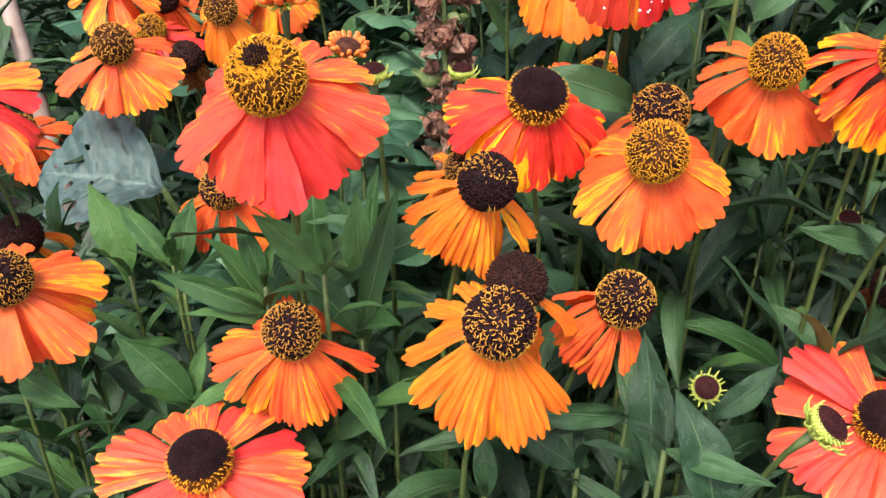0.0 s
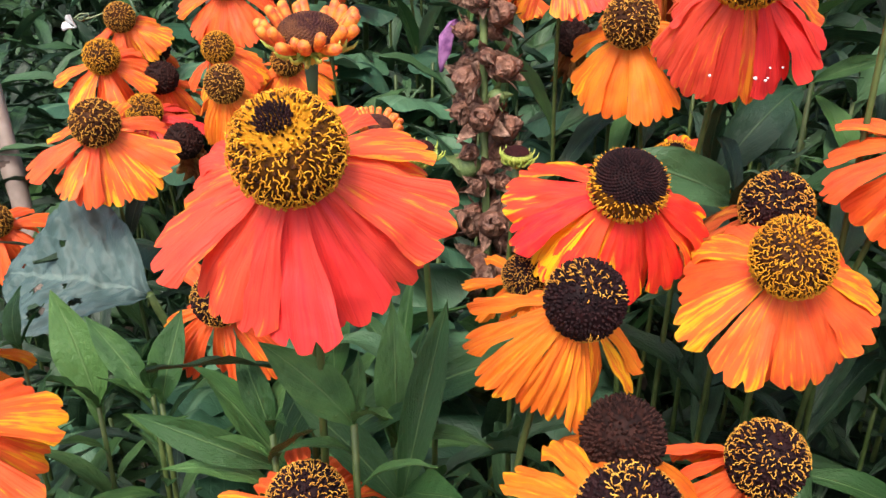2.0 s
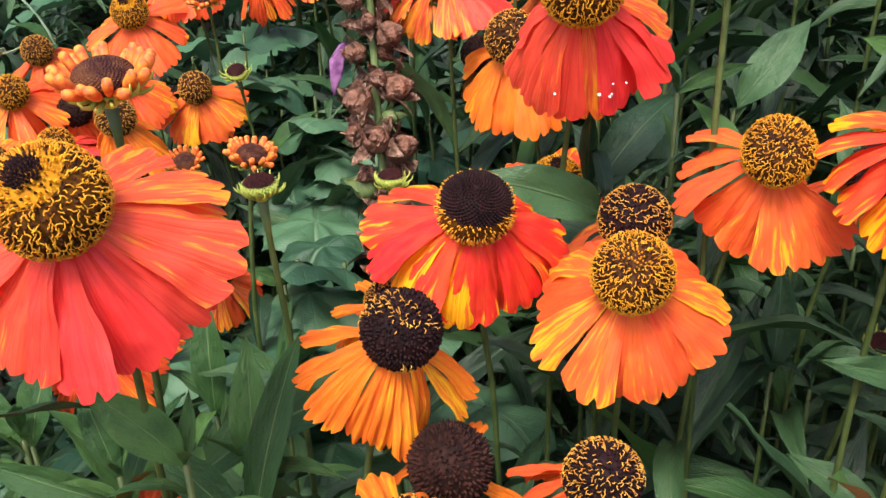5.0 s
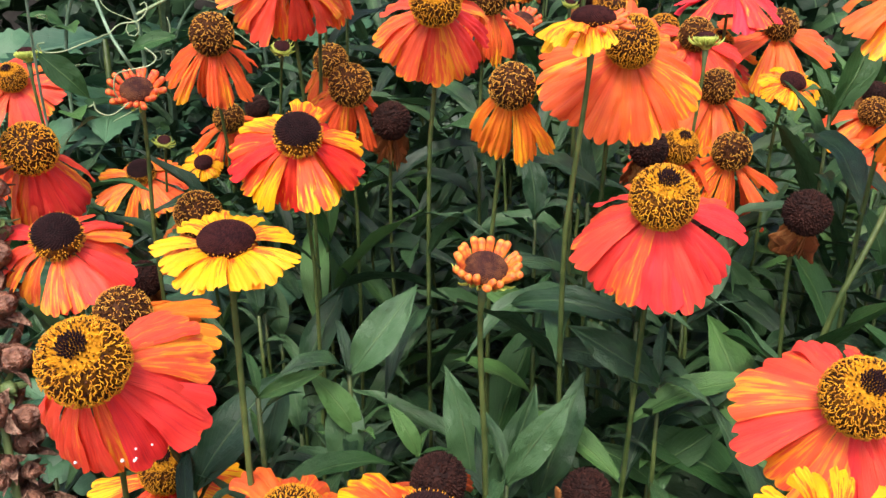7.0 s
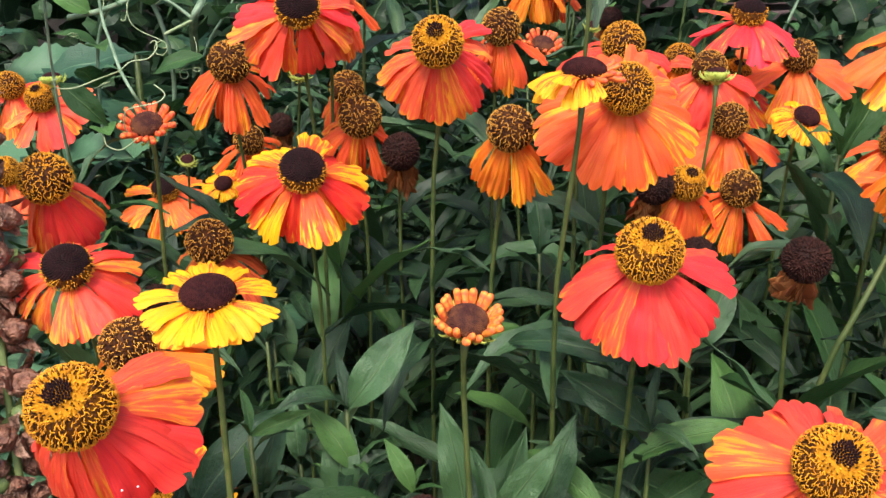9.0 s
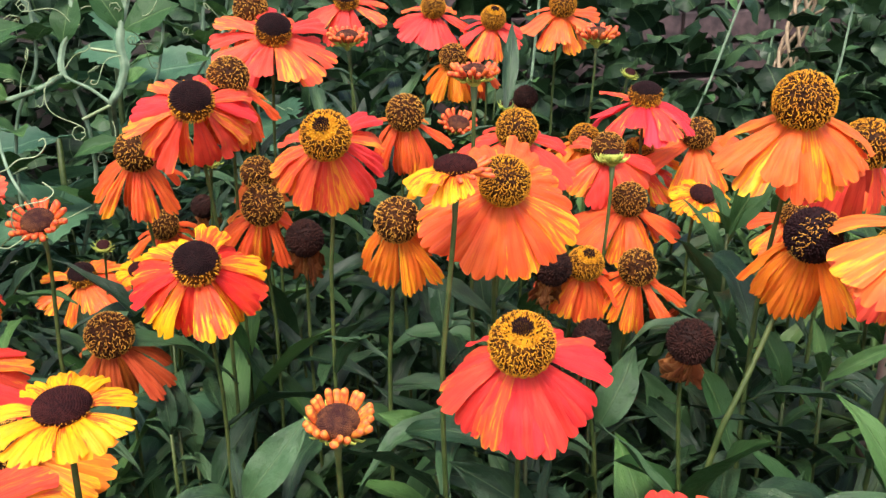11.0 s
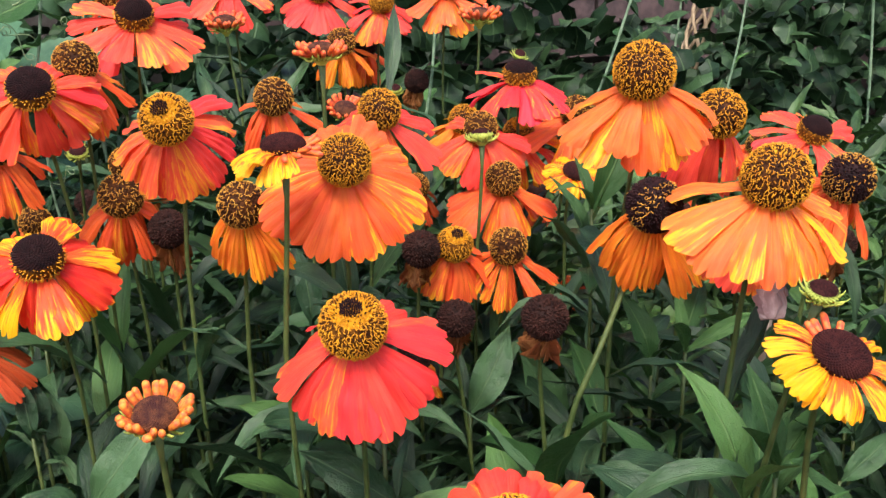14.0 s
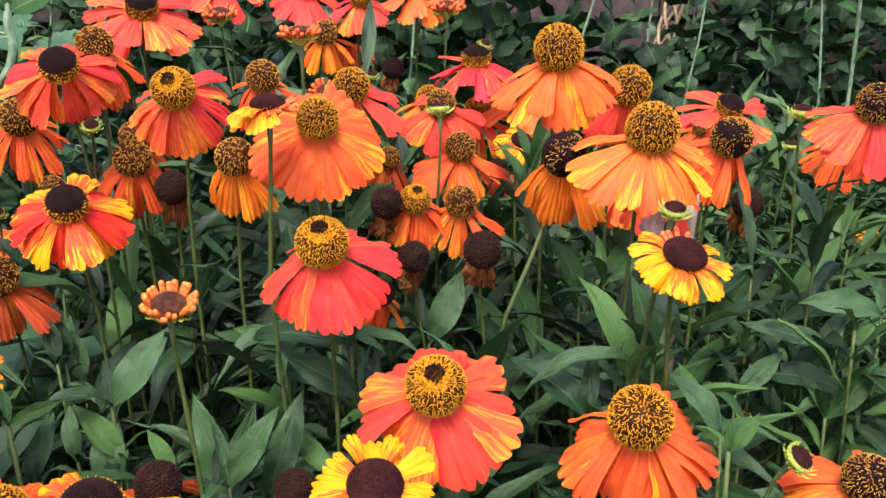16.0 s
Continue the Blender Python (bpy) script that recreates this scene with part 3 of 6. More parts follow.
def flower(x, y, z, dia, kind, palette="red", style="broad", droop=40, lean=32, towards=0, n=0, length=0, gaps=(), raised=(), foot=None, leaves=True, curled=(), via=None, petals=(), bare=False):
    """A head whose disc is dia wide with its centre at x, y, z. lean: degrees by which it nods; towards: to which side (0: to -y, 90: to +x).
    gaps: bearings, in degrees, at which a petal has dropped. raised: bearings, and the droop there. curled: bearings of petals shrivelled to small red rolls. petals: bearing, droop and length of each petal, where they stand out."""
    COUNT[0] += 1
    rng = random.Random(COUNT[0] * 7 + 1)
    HEADS.append((Vector((x, y, z)), dia))
    if not petals:
        lean += rng.uniform(-4, 4)
        towards += rng.uniform(-10, 10)
    h = radians(towards)
    nod = Vector((math.sin(h), -math.cos(h), 0))
    turn = Matrix.Rotation(radians(lean), 4, Vector((0, 0, 1)).cross(nod))
    base = Vector((x + rng.uniform(-0.03, 0.03), y + rng.uniform(0.0, 0.05), 0)) if foot is None else Vector((*foot, 0))
    thing = new("flower_bud" if kind in ("green", "ring") else "sneezeweed_flower")
    thing.empty_display_size = 0.02
    thing.matrix_basis = Matrix.Translation(base)
    head = Matrix.Translation(Vector((x, y, z)) - base) @ turn @ Matrix.Rotation(rng.uniform(0, 6.28), 4, "Z") @ Matrix.Scale(dia, 4)
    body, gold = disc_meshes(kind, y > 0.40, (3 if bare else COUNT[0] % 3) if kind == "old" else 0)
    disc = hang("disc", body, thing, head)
    if gold:
        hang("floret_cover", gold, disc, None)
    # petals
    if kind != "green":
        n = n or {"broad": 13, "narrow": 15, "short": 15, "stub": 22, "wither": 10, "few": 5}[style]
        length = length or {"broad": 1.48, "narrow": 1.42, "short": 0.80, "stub": 0.43, "wither": 1.05, "few": 1.2}[style]
        shape = "narrow" if style == "few" else style
        hue = palette
        if style == "wither":
            hue = "wither"
        if style == "stub":
            hue = "stubred" if palette == "red" else "stub"
        facing = Matrix.Translation(Vector((x, y, z)) - base) @ turn @ Matrix.Scale(dia, 4)
        start = rng.uniform(0, 360)
        seat, sink = {"stub": (0.46, -0.04), "short": (0.40, -0.08), "wither": (0.20, -0.36)}.get(style, (0.30, -0.33))
        if kind == "young":
            seat, sink = 0.36, -0.24
        fan = []
        for i in range(n):
            a = (start + i * 360 / n + rng.uniform(-6, 6)) % 360
            if any(abs((a - g + 180) % 360 - 180) < 15 for g in gaps):
                continue
            d = droop + (7 if i % 2 else -7) + rng.uniform(-13, 13) + (8 if style == "wither" else 0)
            for bearing, lifted in raised:
                if abs((a - bearing + 180) % 360 - 180) < 14:
                    d = lifted
            fan.append((a, d, length * rng.uniform(0.88, 1.08)))
        for i, (a, d, long) in enumerate(petals or fan):
            m = facing @ Matrix.Rotation(radians(a), 4, "Z") @ Matrix.Translation((seat, 0, sink - (0.045 if i % 2 else 0)))
            m = m @ Matrix.Rotation(radians(d), 4, "Y") @ Matrix.Rotation(rng.uniform(-0.9, 0.9) if style == "wither" else rng.uniform(-0.18, 0.18), 4, "X")
            m = m @ Matrix.Diagonal((long, min(1.5, max(long, length * 0.85)) * rng.uniform(0.88, 1.12), length, 1))
            hang("petal", petal(shape, rng.randrange(9), hue), thing, m)
    for bearing in curled:
        m = facing @ Matrix.Rotation(radians(bearing), 4, "Z") @ Matrix.Translation((0.36, 0, -0.10)) @ Matrix.Rotation(radians(rng.uniform(-25, 20)), 4, "Y") @ Matrix.Diagonal((rng.uniform(0.36, 0.55), 0.30, 0.30, 1))
        hang("petal", petal("stub", rng.randrange(7), "stubred"), thing, m, "shrivelled red petal")
    if kind == "green":
        hang("calyx", calyx(28, rng.randrange(2), 0.48), thing, head)
    elif kind == "ring":
        hang("calyx", calyx(8, 2, 0.42), thing, head)
    else:
        hang("receptacle", calyx(-80, 3, 0), thing, head)
    # stem
    down = -(turn @ Vector((0, 0, 1)))
    top = Vector((x, y, z)) - base + down * dia * 0.45
    pts = bend(top, top + down * 0.07, Vector((top.x * 0.4, top.y * 0.4, top.z * 0.6)), Vector((0, 0, 0)), 22)
    if via:
        # a stem that leans over: it passes through this point
        mid = Vector(via) - base
        pts = bend(top, top + down * 0.03, mid + (top - mid) * 0.4, mid, 12) + bend(mid, mid - (top - mid) * 0.4, Vector((mid.x * 0.2, mid.y * 0.2, mid.z * 0.7)), Vector((0, 0, 0)), 10)[1:]
    sway = Vector((rng.uniform(-1, 1), rng.uniform(-1, 1), 0)) * 0.007
    turns = rng.uniform(4.0, 8.0)
    pts = [p + sway * math.sin(turns * i / 22) * min(1, i / 4) * min(1, (22 - i) / 6) for i, p in enumerate(pts)]
    bm = bmesh.new()
    add_tube(bm, pts, [0.00085 + 0.00045 * (i / 22) ** 0.7 + (0.0008 if i == 0 else 0) for i in range(23)], 7)
    hang("stem", mesh_of("stem", bm, STEM), thing)
    if leaves:
        a = rng.uniform(0, 6.28)
        drop = (0.065 if y < 0.33 else 0.05) + rng.uniform(0, 0.03)
        while drop < (0.22 if y < 0.6 else 0.14):
            p = min(pts, key=lambda q: abs(q.z - (top.z - drop)))
            size = min(0.082, 0.032 + drop * 0.30) * rng.uniform(0.8, 1.2)
            if hollow(base.x + p.x, base.y + p.y) < 0.35 or rng.random() < 0.4:
                STEM_LEAVES.append((set_leaf(thing, p, a, radians(rng.uniform(35, 75)), size, rng), base + p))
            a += 2.4 + rng.uniform(-0.4, 0.4)
            drop += rng.uniform(0.011, 0.024)
    if kind == "green":
        tagged(thing, "unopened green flower bud with maroon centre on stem", "flower bud", "flower buds")
    elif kind == "ring":
        tagged(thing, "opening bud with stubby orange petals round maroon disc", "flower bud", "flower buds")
    elif style == "wither":
        tagged(thing, "spent dark seed head with withered brown petals", "seed head", "spent heads")
    else:
        how = "drooping" if droop > 30 else "spreading"
        tagged(thing, f"{WORDS[palette]} sneezeweed with {how} petals and {STATE[kind]}", "flower", "sneezeweed flowers")
    return thing


# ---- ground ----
bm = bmesh.new()
rows = []
for j in range(41):
    yy = -0.6 + 3.4 * j / 40
    rows.append([(-1.6 + 4.2 * i / 50, yy, 0.03 * noise.noise(Vector((i * 0.35, j * 0.35, 0)))) for i in range(51)])
edge = [[(-400 if i == 0 else 400 if i == 50 else r[i][0], r[i][1], r[i][2]) for i in range(51)] for r in rows]
edge[0] = [(p[0], -400, 0) for p in edge[0]]
edge[-1] = [(p[0], 400, 0) for p in edge[-1]]
grid_faces(bm, edge)
ground = tagged(new("ground", mesh_of("ground", bm, SOIL)), "dark crumbly garden soil under the flower bed", "ground", kind="structure")

# ---- leafy shoots ----
def leafy_shoot(k, height, tall=0.30, lush=1.0, sunlit_side=False):
    rng = random.Random(f"shoot {k}")
    thing = new("leafy_shoot")
    thing.empty_display_size = 0.02
    tip = Vector((rng.uniform(-0.05, 0.05), rng.uniform(-0.07, 0.02), height))
    pts = bend(Vector((0, 0, 0)), Vector((0, 0, height * 0.4)), Vector((tip.x * 0.6, tip.y * 0.6, height * 0.7)), tip, 20)
    bm = bmesh.new()
    add_tube(bm, pts, [0.0017 - 0.0008 * i / 20 for i in range(21)], 6)
    hang("stem", mesh_of("stem", bm, STEM), thing)
    a, drop = rng.uniform(0, 6.28), 0.0
    while drop < tall:
        f = 1 - drop / height
        p = pts[min(20, max(0, round(f * 20)))] * 0.999
        p = Vector((p.x, p.y, height * f))
        size = min(0.078, 0.042 + drop * 0.25) * rng.uniform(0.75, 1.2) * lush
        elev = radians(rng.uniform(55, 80) if drop < 0.02 else rng.uniform(25, 70))
        set_leaf(thing, p, a, elev, size, rng, None, rng.choice(LEAVES_SUNLIT) if sunlit_side else None)
        a += 2.4 + rng.uniform(-0.4, 0.4)
        drop += rng.uniform(0.012, 0.030)
    return tagged(thing, "leafy green sneezeweed shoot with lance-shaped leaves", "plant", "leafy shoots")


def hollow(x, y):
    """A shady hollow in the bed where few leaves grow."""
    return math.exp(-(((x - 0.210) / 0.095) ** 2 + ((y - 0.47) / 0.10) ** 2))


def bed_height(x, y):
    """About how high the leaves stand under the flower heads."""
    return 0.80 + 0.20 * min(1, max(0, (x + 0.05) / 0.35)) + 0.12 * min(1, max(-0.5, (y - 0.30) / 0.3)) * (1 - min(1, max(0, (x - 0.36) / 0.14)) * min(1, max(0, (y - 0.45) / 0.1))) - (0.055 if y < 0.55 else 0.02) - 0.11 * hollow(x, y)

def single_leaf(base, tip, width, fresh=False):
    """A shoot whose largest leaf goes from base to tip, with a tuft of smaller ones round it."""
    a, b = Vector(base), Vector(tip)
    rng = random.Random(f"{base}")
    way = b - a
    size = way.length * 1.06
    foot = Vector((a.x - way.x * 0.3 + rng.uniform(-0.01, 0.01), a.y + 0.02, 0))
    thing = new("leafy_shoot")
    thing.empty_display_size = 0.02
    thing.matrix_basis = Matrix.Translation(foot)
    top = a - foot
    pts = bend(Vector((0, 0, 0)), Vector((0, 0, top.z * 0.5)), Vector((top.x, top.y, top.z * 0.8)), top, 16)
    bm = bmesh.new()
    add_tube(bm, pts, [0.0016 - 0.0007 * i / 16 for i in range(17)], 6)
    hang("stem", mesh_of("stem", bm, STEM), thing)
    az, elev = math.atan2(way.y, way.x), math.asin(max(-1, min(1, way.z / way.length)))
    # the blade turns its upper face to the light and the path
    m = Matrix.Translation(top) @ Matrix.Rotation(az, 4, "Z") @ Matrix.Rotation(-elev - 0.15, 4, "Y")
    want = Vector((0.0, -0.75, 0.66))
    local = (m.to_3x3().inverted() @ want)
    m = m @ Matrix.Rotation(math.atan2(-local.y, local.z) + rng.uniform(-0.2, 0.2), 4, "X")
    m = m @ Matrix.Diagonal((size, min(0.38 * size, max(width * 1.05, 0.20 * size)) / (0.25 if fresh else 0.30), size, 1))
    hang("leaf", rng.choice(LEAVES_FRESH if fresh else LEAVES_LIT), thing, m)
    turn = az + 1.9
    for k in range(9):
        p = pts[16] if k < 2 else Vector((top.x * 0.97, top.y * 0.97, top.z - 0.010 - 0.011 * (k - 2)))
        long = size * rng.uniform(0.55, 0.85) if k < 5 else rng.uniform(0.035, 0.058)
        set_leaf(thing, p, turn, radians(rng.uniform(48, 80) if k < 4 else rng.uniform(25, 60)), long, rng, None, rng.choice(LEAVES_FRESH if fresh and k < 6 else LEAVES))
        turn += 2.3 + rng.uniform(-0.4, 0.4)
    return tagged(thing, "green sneezeweed shoot with a tuft of lance-shaped leaves", "plant", "leafy shoots")


BROWN = plain_material("dry_pod_brown", (0.050, 0.024, 0.016), (0.22, 0.105, 0.065), 260.0, 0.7, 0.25, 0.0006)
CANE = plain_material("weathered_cane", (0.27, 0.20, 0.16), (0.42, 0.33, 0.28), 60.0, 0.65, 0.3, 0.0004)
CANE_DARK = plain_material("brown_cane", (0.10, 0.065, 0.05), (0.20, 0.13, 0.10), 60.0, 0.65, 0.3, 0.0004)
PURPLE = plain_material("purple_bell", (0.075, 0.006, 0.10), (0.34, 0.15, 0.32), 160.0, 0.5, 0.3)
POD_GREEN = plain_material("pod_green", (0.065, 0.10, 0.030), (0.13, 0.18, 0.062), 90.0, 0.55, 0.3)
VINE = plain_material("vine_grey_green", (0.085, 0.145, 0.082), (0.20, 0.28, 0.18), 120.0, 0.5, 0.35)
TENDRIL = plain_material("tendril_pale", (0.20, 0.27, 0.13), (0.32, 0.38, 0.22), 120.0, 0.5, 0.3)
STRAW = plain_material("dry_straw", (0.22, 0.155, 0.10), (0.40, 0.30, 0.20), 90.0, 0.75, 0.2)
# Dark brick and mortar, deepened so the colour carries the wall's shade
BRICK = plain_material("shaded_dark_brick", (0.040, 0.030, 0.032), (0.105, 0.070, 0.072), 40.0, 0.85, 0.2, 0.003)
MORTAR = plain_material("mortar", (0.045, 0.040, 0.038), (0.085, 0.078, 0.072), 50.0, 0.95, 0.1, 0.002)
WHITE = plain_material("white_petal", (0.72, 0.72, 0.70), (0.82, 0.82, 0.80), 60.0, 0.5, 0.2)


# ---- canes ----
def garden_cane(low, top, radius, mat, label, nodes_at):
    """A cane with its swollen joints, from the soil at low to top."""
    a, b = Vector(low), Vector(top)
    bm = bmesh.new()
    cuts = [i / 60 for i in range(61)]
    pts = [a + (b - a) * t + Vector((0.002 * math.sin(t * 9), 0, 0)) for t in cuts]
    radii = [radius * (1.04 - 0.12 * t) + (0.0011 if any(abs(t - n) < 0.009 for n in nodes_at) else 0) for t in cuts]
    add_tube(bm, pts, radii, 12)
    thing = new("garden_cane")
    hang("pole", mesh_of("pole", bm, mat), thing)
    for n in nodes_at:
        bm = bmesh.new()
        p, w = a + (b - a) * n, (b - a).normalized()
        r = radius * (1.04 - 0.12 * n)
        add_tube(bm, [p - w * 0.003, p - w * 0.0015, p + w * 0.0015, p + w * 0.003], [r * 1.0, r * 1.16, r * 1.16, r * 1.0], 12)
        hang("joint", mesh_of("joint", bm, CANE_DARK), thing)
    return tagged(thing, label, "garden stake", "garden stakes")


garden_cane((-0.122, 0.40, 0), (-0.355, 0.70, 1.14), 0.0068, CANE, "pale weathered bamboo cane stuck in the flower bed", (0.2, 0.45, 0.755, 0.9))
garden_cane((-0.02, 0.60, 0), (-0.205, 0.765, 1.09), 0.0075, CANE_DARK, "brown wooden garden stake leaning among the flowers", (0.3, 0.6, 0.85))
garden_cane((0.25, 0.30, 0), (0.508, 0.467, 1.03), 0.0053, CANE, "short bamboo cane holding up the flower stems", (0.3, 0.62, 0.9))


# ---- foxglove gone to seed ----
POD = plain_material("seed_capsule_brown", (0.085, 0.035, 0.023), (0.27, 0.125, 0.078), 3.0, 0.5, 0.35, 0.02)
HUSK = plain_material("dry_sepal_tan", (0.105, 0.052, 0.036), (0.34, 0.20, 0.14), 3.0, 0.75, 0.2, 0.03)


def capsule_mesh(k):
    """A pointed seed capsule, split at the tip, one long."""
    r = random.Random(f"capsule {k}")
    bm = bmesh.new()
    add_tube(bm, [Vector((0, 0, 0)), Vector((0.12, 0, 0.01)), Vector((0.35, 0, 0.0)), Vector((0.60, 0, -0.02)), Vector((0.80, 0, -0.03)), Vector((0.95, 0.02, -0.03))], [0.16, 0.34, 0.42, 0.36, 0.20, 0.05], 10)
    for q in (0, 1):
        side = 1 if q else -1
        rows = [[Vector((0.62 + 0.40 * s, side * (0.10 + 0.16 * s), w * 0.16 * (1 - s * 0.9))) for w in (-1, 0, 1)] for s in (0, 0.35, 0.7, 1)]
        grid_faces(bm, rows)
    for v in bm.verts:
        v.co += Vector((noise.noise(v.co * 3 + Vector((k, 0, 0))), noise.noise(v.co * 3 + Vector((0, k, 5))), noise.noise(v.co * 3 + Vector((3, 0, k))))) * 0.06
    return bm


def sepal_mesh(k):
    """One dry sepal that stands off the capsule."""
    r = random.Random(f"sepal {k}")
    bm = bmesh.new()
    out, side = Vector((0, 0, 1)), Vector((0, 1, 0))
    flare, size, bow = r.uniform(0.35, 1.1), r.uniform(0.8, 1.25), r.uniform(-0.2, 0.4)
    rows = []
    for j in range(7):
        s = j / 6
        ang = flare * (0.4 + 0.6 * s) + bow * s
        mid = Vector((size * s * math.cos(ang), 0, 0)) + out * (0.16 + size * s * math.sin(ang))
        wide = 0.21 * math.sin(math.pi * min(1, 0.18 + 0.82 * s)) + 0.01
        rows.append([mid - side * wide + out * 0.10 * wide, mid - side * wide * 0.5, mid + out * -0.05, mid + side * wide * 0.5, mid + side * wide + out * 0.14 * wide])
    grid_faces(bm, rows)
    for v in bm.verts:
        v.co += Vector((noise.noise(v.co * 5 + Vector((k, 1, 0))), noise.noise(v.co * 5 + Vector((2, k, 5))), noise.noise(v.co * 5 + Vector((3, 7, k))))) * 0.06
    return bm


def foxglove(low, top):
    rng = random.Random(5)
    thing = new("foxglove_stalk")
    foot = Vector((0.026, 0.40, 0))
    thing.matrix_basis = Matrix.Translation(foot)

    def line(z):
        d = max(z, 0.84) - 0.98
        return Vector((0.0185 - 0.01 * d + (0.30 if d < 0 else -0.30) * d * d, 0.462 + 0.25 * (max(z, 0.72) - 0.98), z)) - foot

    bm = bmesh.new()
    add_tube(bm, [line(top * i / 40) for i in range(41)], [0.0026 - 0.0010 * i / 40 for i in range(41)], 8)
    hang("stem", mesh_of("stem", bm, POD_GREEN), thing)
    pods = [mesh_of("seed_pod", capsule_mesh(k), POD) for k in range(6)]
    husks = [mesh_of("sepal", sepal_mesh(k), HUSK) for k in range(10)]
    green_pods = [mesh_of("seed_pod", capsule_mesh(k), POD_GREEN) for k in range(3)]
    green_husks = [mesh_of("sepal", sepal_mesh(k + 20), POD_GREEN) for k in range(4)]
    z, a = low, 0.0
    while z < top:
        p = line(z)
        size = 0.0128 * rng.uniform(0.65, 1.3)
        m = Matrix.Translation(p) @ Matrix.Rotation(a, 4, "Z") @ Matrix.Rotation(radians(rng.uniform(-32, 24)), 4, "Y") @ Matrix.Rotation(rng.uniform(0, 6), 4, "X") @ Matrix.Translation((0.0035, 0, 0)) @ Matrix.Scale(size, 4)
        fresh = z < 0.875 and rng.random() < 0.6 or rng.random() < 0.035
        pod = hang("seed_pod", rng.choice(green_pods if fresh else pods), thing, m)
        for q in range(4):
            hang("sepal", rng.choice(green_husks if fresh else husks), pod, Matrix.Rotation(q * math.tau / 4 + rng.uniform(-0.4, 0.4), 4, "X"))
        a += 2.4 + rng.uniform(-0.3, 0.3)
        z += rng.uniform(0.0022, 0.0056)
    # one last bell still hangs on it, wilted and folded
    bm = bmesh.new()
    add_tube(bm, [Vector((0, 0, 0)), Vector((-0.004, -0.002, -0.002)), Vector((-0.008, -0.003, -0.009)), Vector((-0.010, -0.003, -0.019)), Vector((-0.0105, -0.003, -0.026)), Vector((-0.0095, -0.003, -0.031))], [0.0020, 0.0036, 0.0046, 0.0042, 0.0026, 0.0010], 10)
    for v in bm.verts:
        v.co += Vector((noise.noise(v.co * 240), noise.noise(v.co * 240 + Vector((9, 0, 0))), 0.4 * noise.noise(v.co * 200))) * 0.0042
    hang("bell", mesh_of("bell", bm, PURPLE), thing, Matrix.Translation(line(0.988) + Vector((-0.011, 0.000, 0.0))) @ Matrix.Diagonal((0.66, 0.6, 0.70, 1)), "wilted purple flower bell")
    return tagged(thing, "dried brown foxglove stalk set with split seed pods", "seed stalk")


foxglove(0.80, 1.19)


# ---- columbine: a mound of rounded blue-green leaves ----
LOBED = [mesh_of("leaf", lobed_mesh(k), LEAF_BLUE) for k in range(5)]


def stalked_leaf(thing, foot, p, az, elev, size, mesh, stalk=STEM, thick=0.0011):
    """A leaf blade on a thin stalk of its own."""
    bm = bmesh.new()
    add_tube(bm, bend(foot, foot + Vector((0, 0, (p.z - foot.z) * 0.5)), Vector((p.x, p.y, p.z - 0.04)), p, 8), thick, 5)
    leaf = hang("leaf", mesh, thing, Matrix.Translation(p) @ Matrix.Rotation(az, 4, "Z") @ Matrix.Rotation(-elev, 4, "Y") @ Matrix.Scale(size, 4))
    hang("leaf_stalk", mesh_of("leaf_stalk", bm, stalk), thing)
    return leaf


def columbine(x, y, z, spread, count, seed):
    rng = random.Random(seed)
    thing = new("columbine_plant")
    thing.matrix_basis = Matrix.Translation((x, y, 0))
    for i in range(count):
        r, a = spread * math.sqrt(rng.random()), rng.uniform(0, 6.28)
        p = Vector((r * math.cos(a), r * math.sin(a), z - 0.6 * r * r / spread + rng.uniform(-0.09, 0.015)))
        stalked_leaf(thing, Vector((p.x * 0.2, p.y * 0.2, 0)), p, rng.choice((a, rng.uniform(-2.6, -0.5))), radians(rng.uniform(-15, 35)), rng.uniform(0.040, 0.068), rng.choice(LOBED))
    return tagged(thing, "columbine mound of rounded blue-green lobed leaves", "plant", "columbine plants")


columbine(-0.03, 0.63, 0.93, 0.11, 34, 1)
columbine(-0.02, 0.47, 0.885, 0.09, 30, 2)
columbine(0.08, 0.62, 0.94, 0.10, 26, 3)
columbine(-0.13, 0.74, 0.94, 0.12, 26, 4)
columbine(-0.10, 0.50, 0.86, 0.10, 24, 5)
columbine(-0.045, 0.44, 0.915, 0.055, 16, 7)

# ---- one big crinkled leaf, eaten into holes ----
bm = leaf_mesh(61, 0.74, 24, 0.22, 60, 80, 0.055)
for v in bm.verts:
    v.co.z += 0.026 * noise.noise(v.co * 7) + 0.022 * abs(math.sin((v.co.x - 0.9 * abs(v.co.y)) * 26)) + 0.014 * noise.noise(v.co * 24)
    v.co.y += 0.025 * noise.noise(Vector((v.co.x * 12, 0, 3)))
rng = random.Random(3)
holes = [(0.63, 0.62, 0.05), (0.70, 0.30, 0.045), (0.28, 0.55, 0.028), (0.80, 0.47, 0.06), (0.40, 0.80, 0.022), (0.55, 0.44, 0.016)]
layer = bm.loops.layers.uv.active
gone = [f for f in bm.faces if any((f.loops[0][layer].uv[0] - u) ** 2 + ((f.loops[0][layer].uv[1] - v) * 1.3) ** 2 < (r * (1 + 0.5 * noise.noise(f.calc_center_median() * 40))) ** 2 for u, v, r in holes)]
bmesh.ops.delete(bm, geom=gone, context="FACES")
big = new("large_leaf_plant")
big.matrix_basis = Matrix.Translation((-0.13, 0.50, 0))
GREY_LEAF = leaf_material("leaf_grey_blue", (0.042, 0.078, 0.072), (0.085, 0.130, 0.120), (0.17, 0.23, 0.20), 0.55, 0.35, 0.12, 0.12)
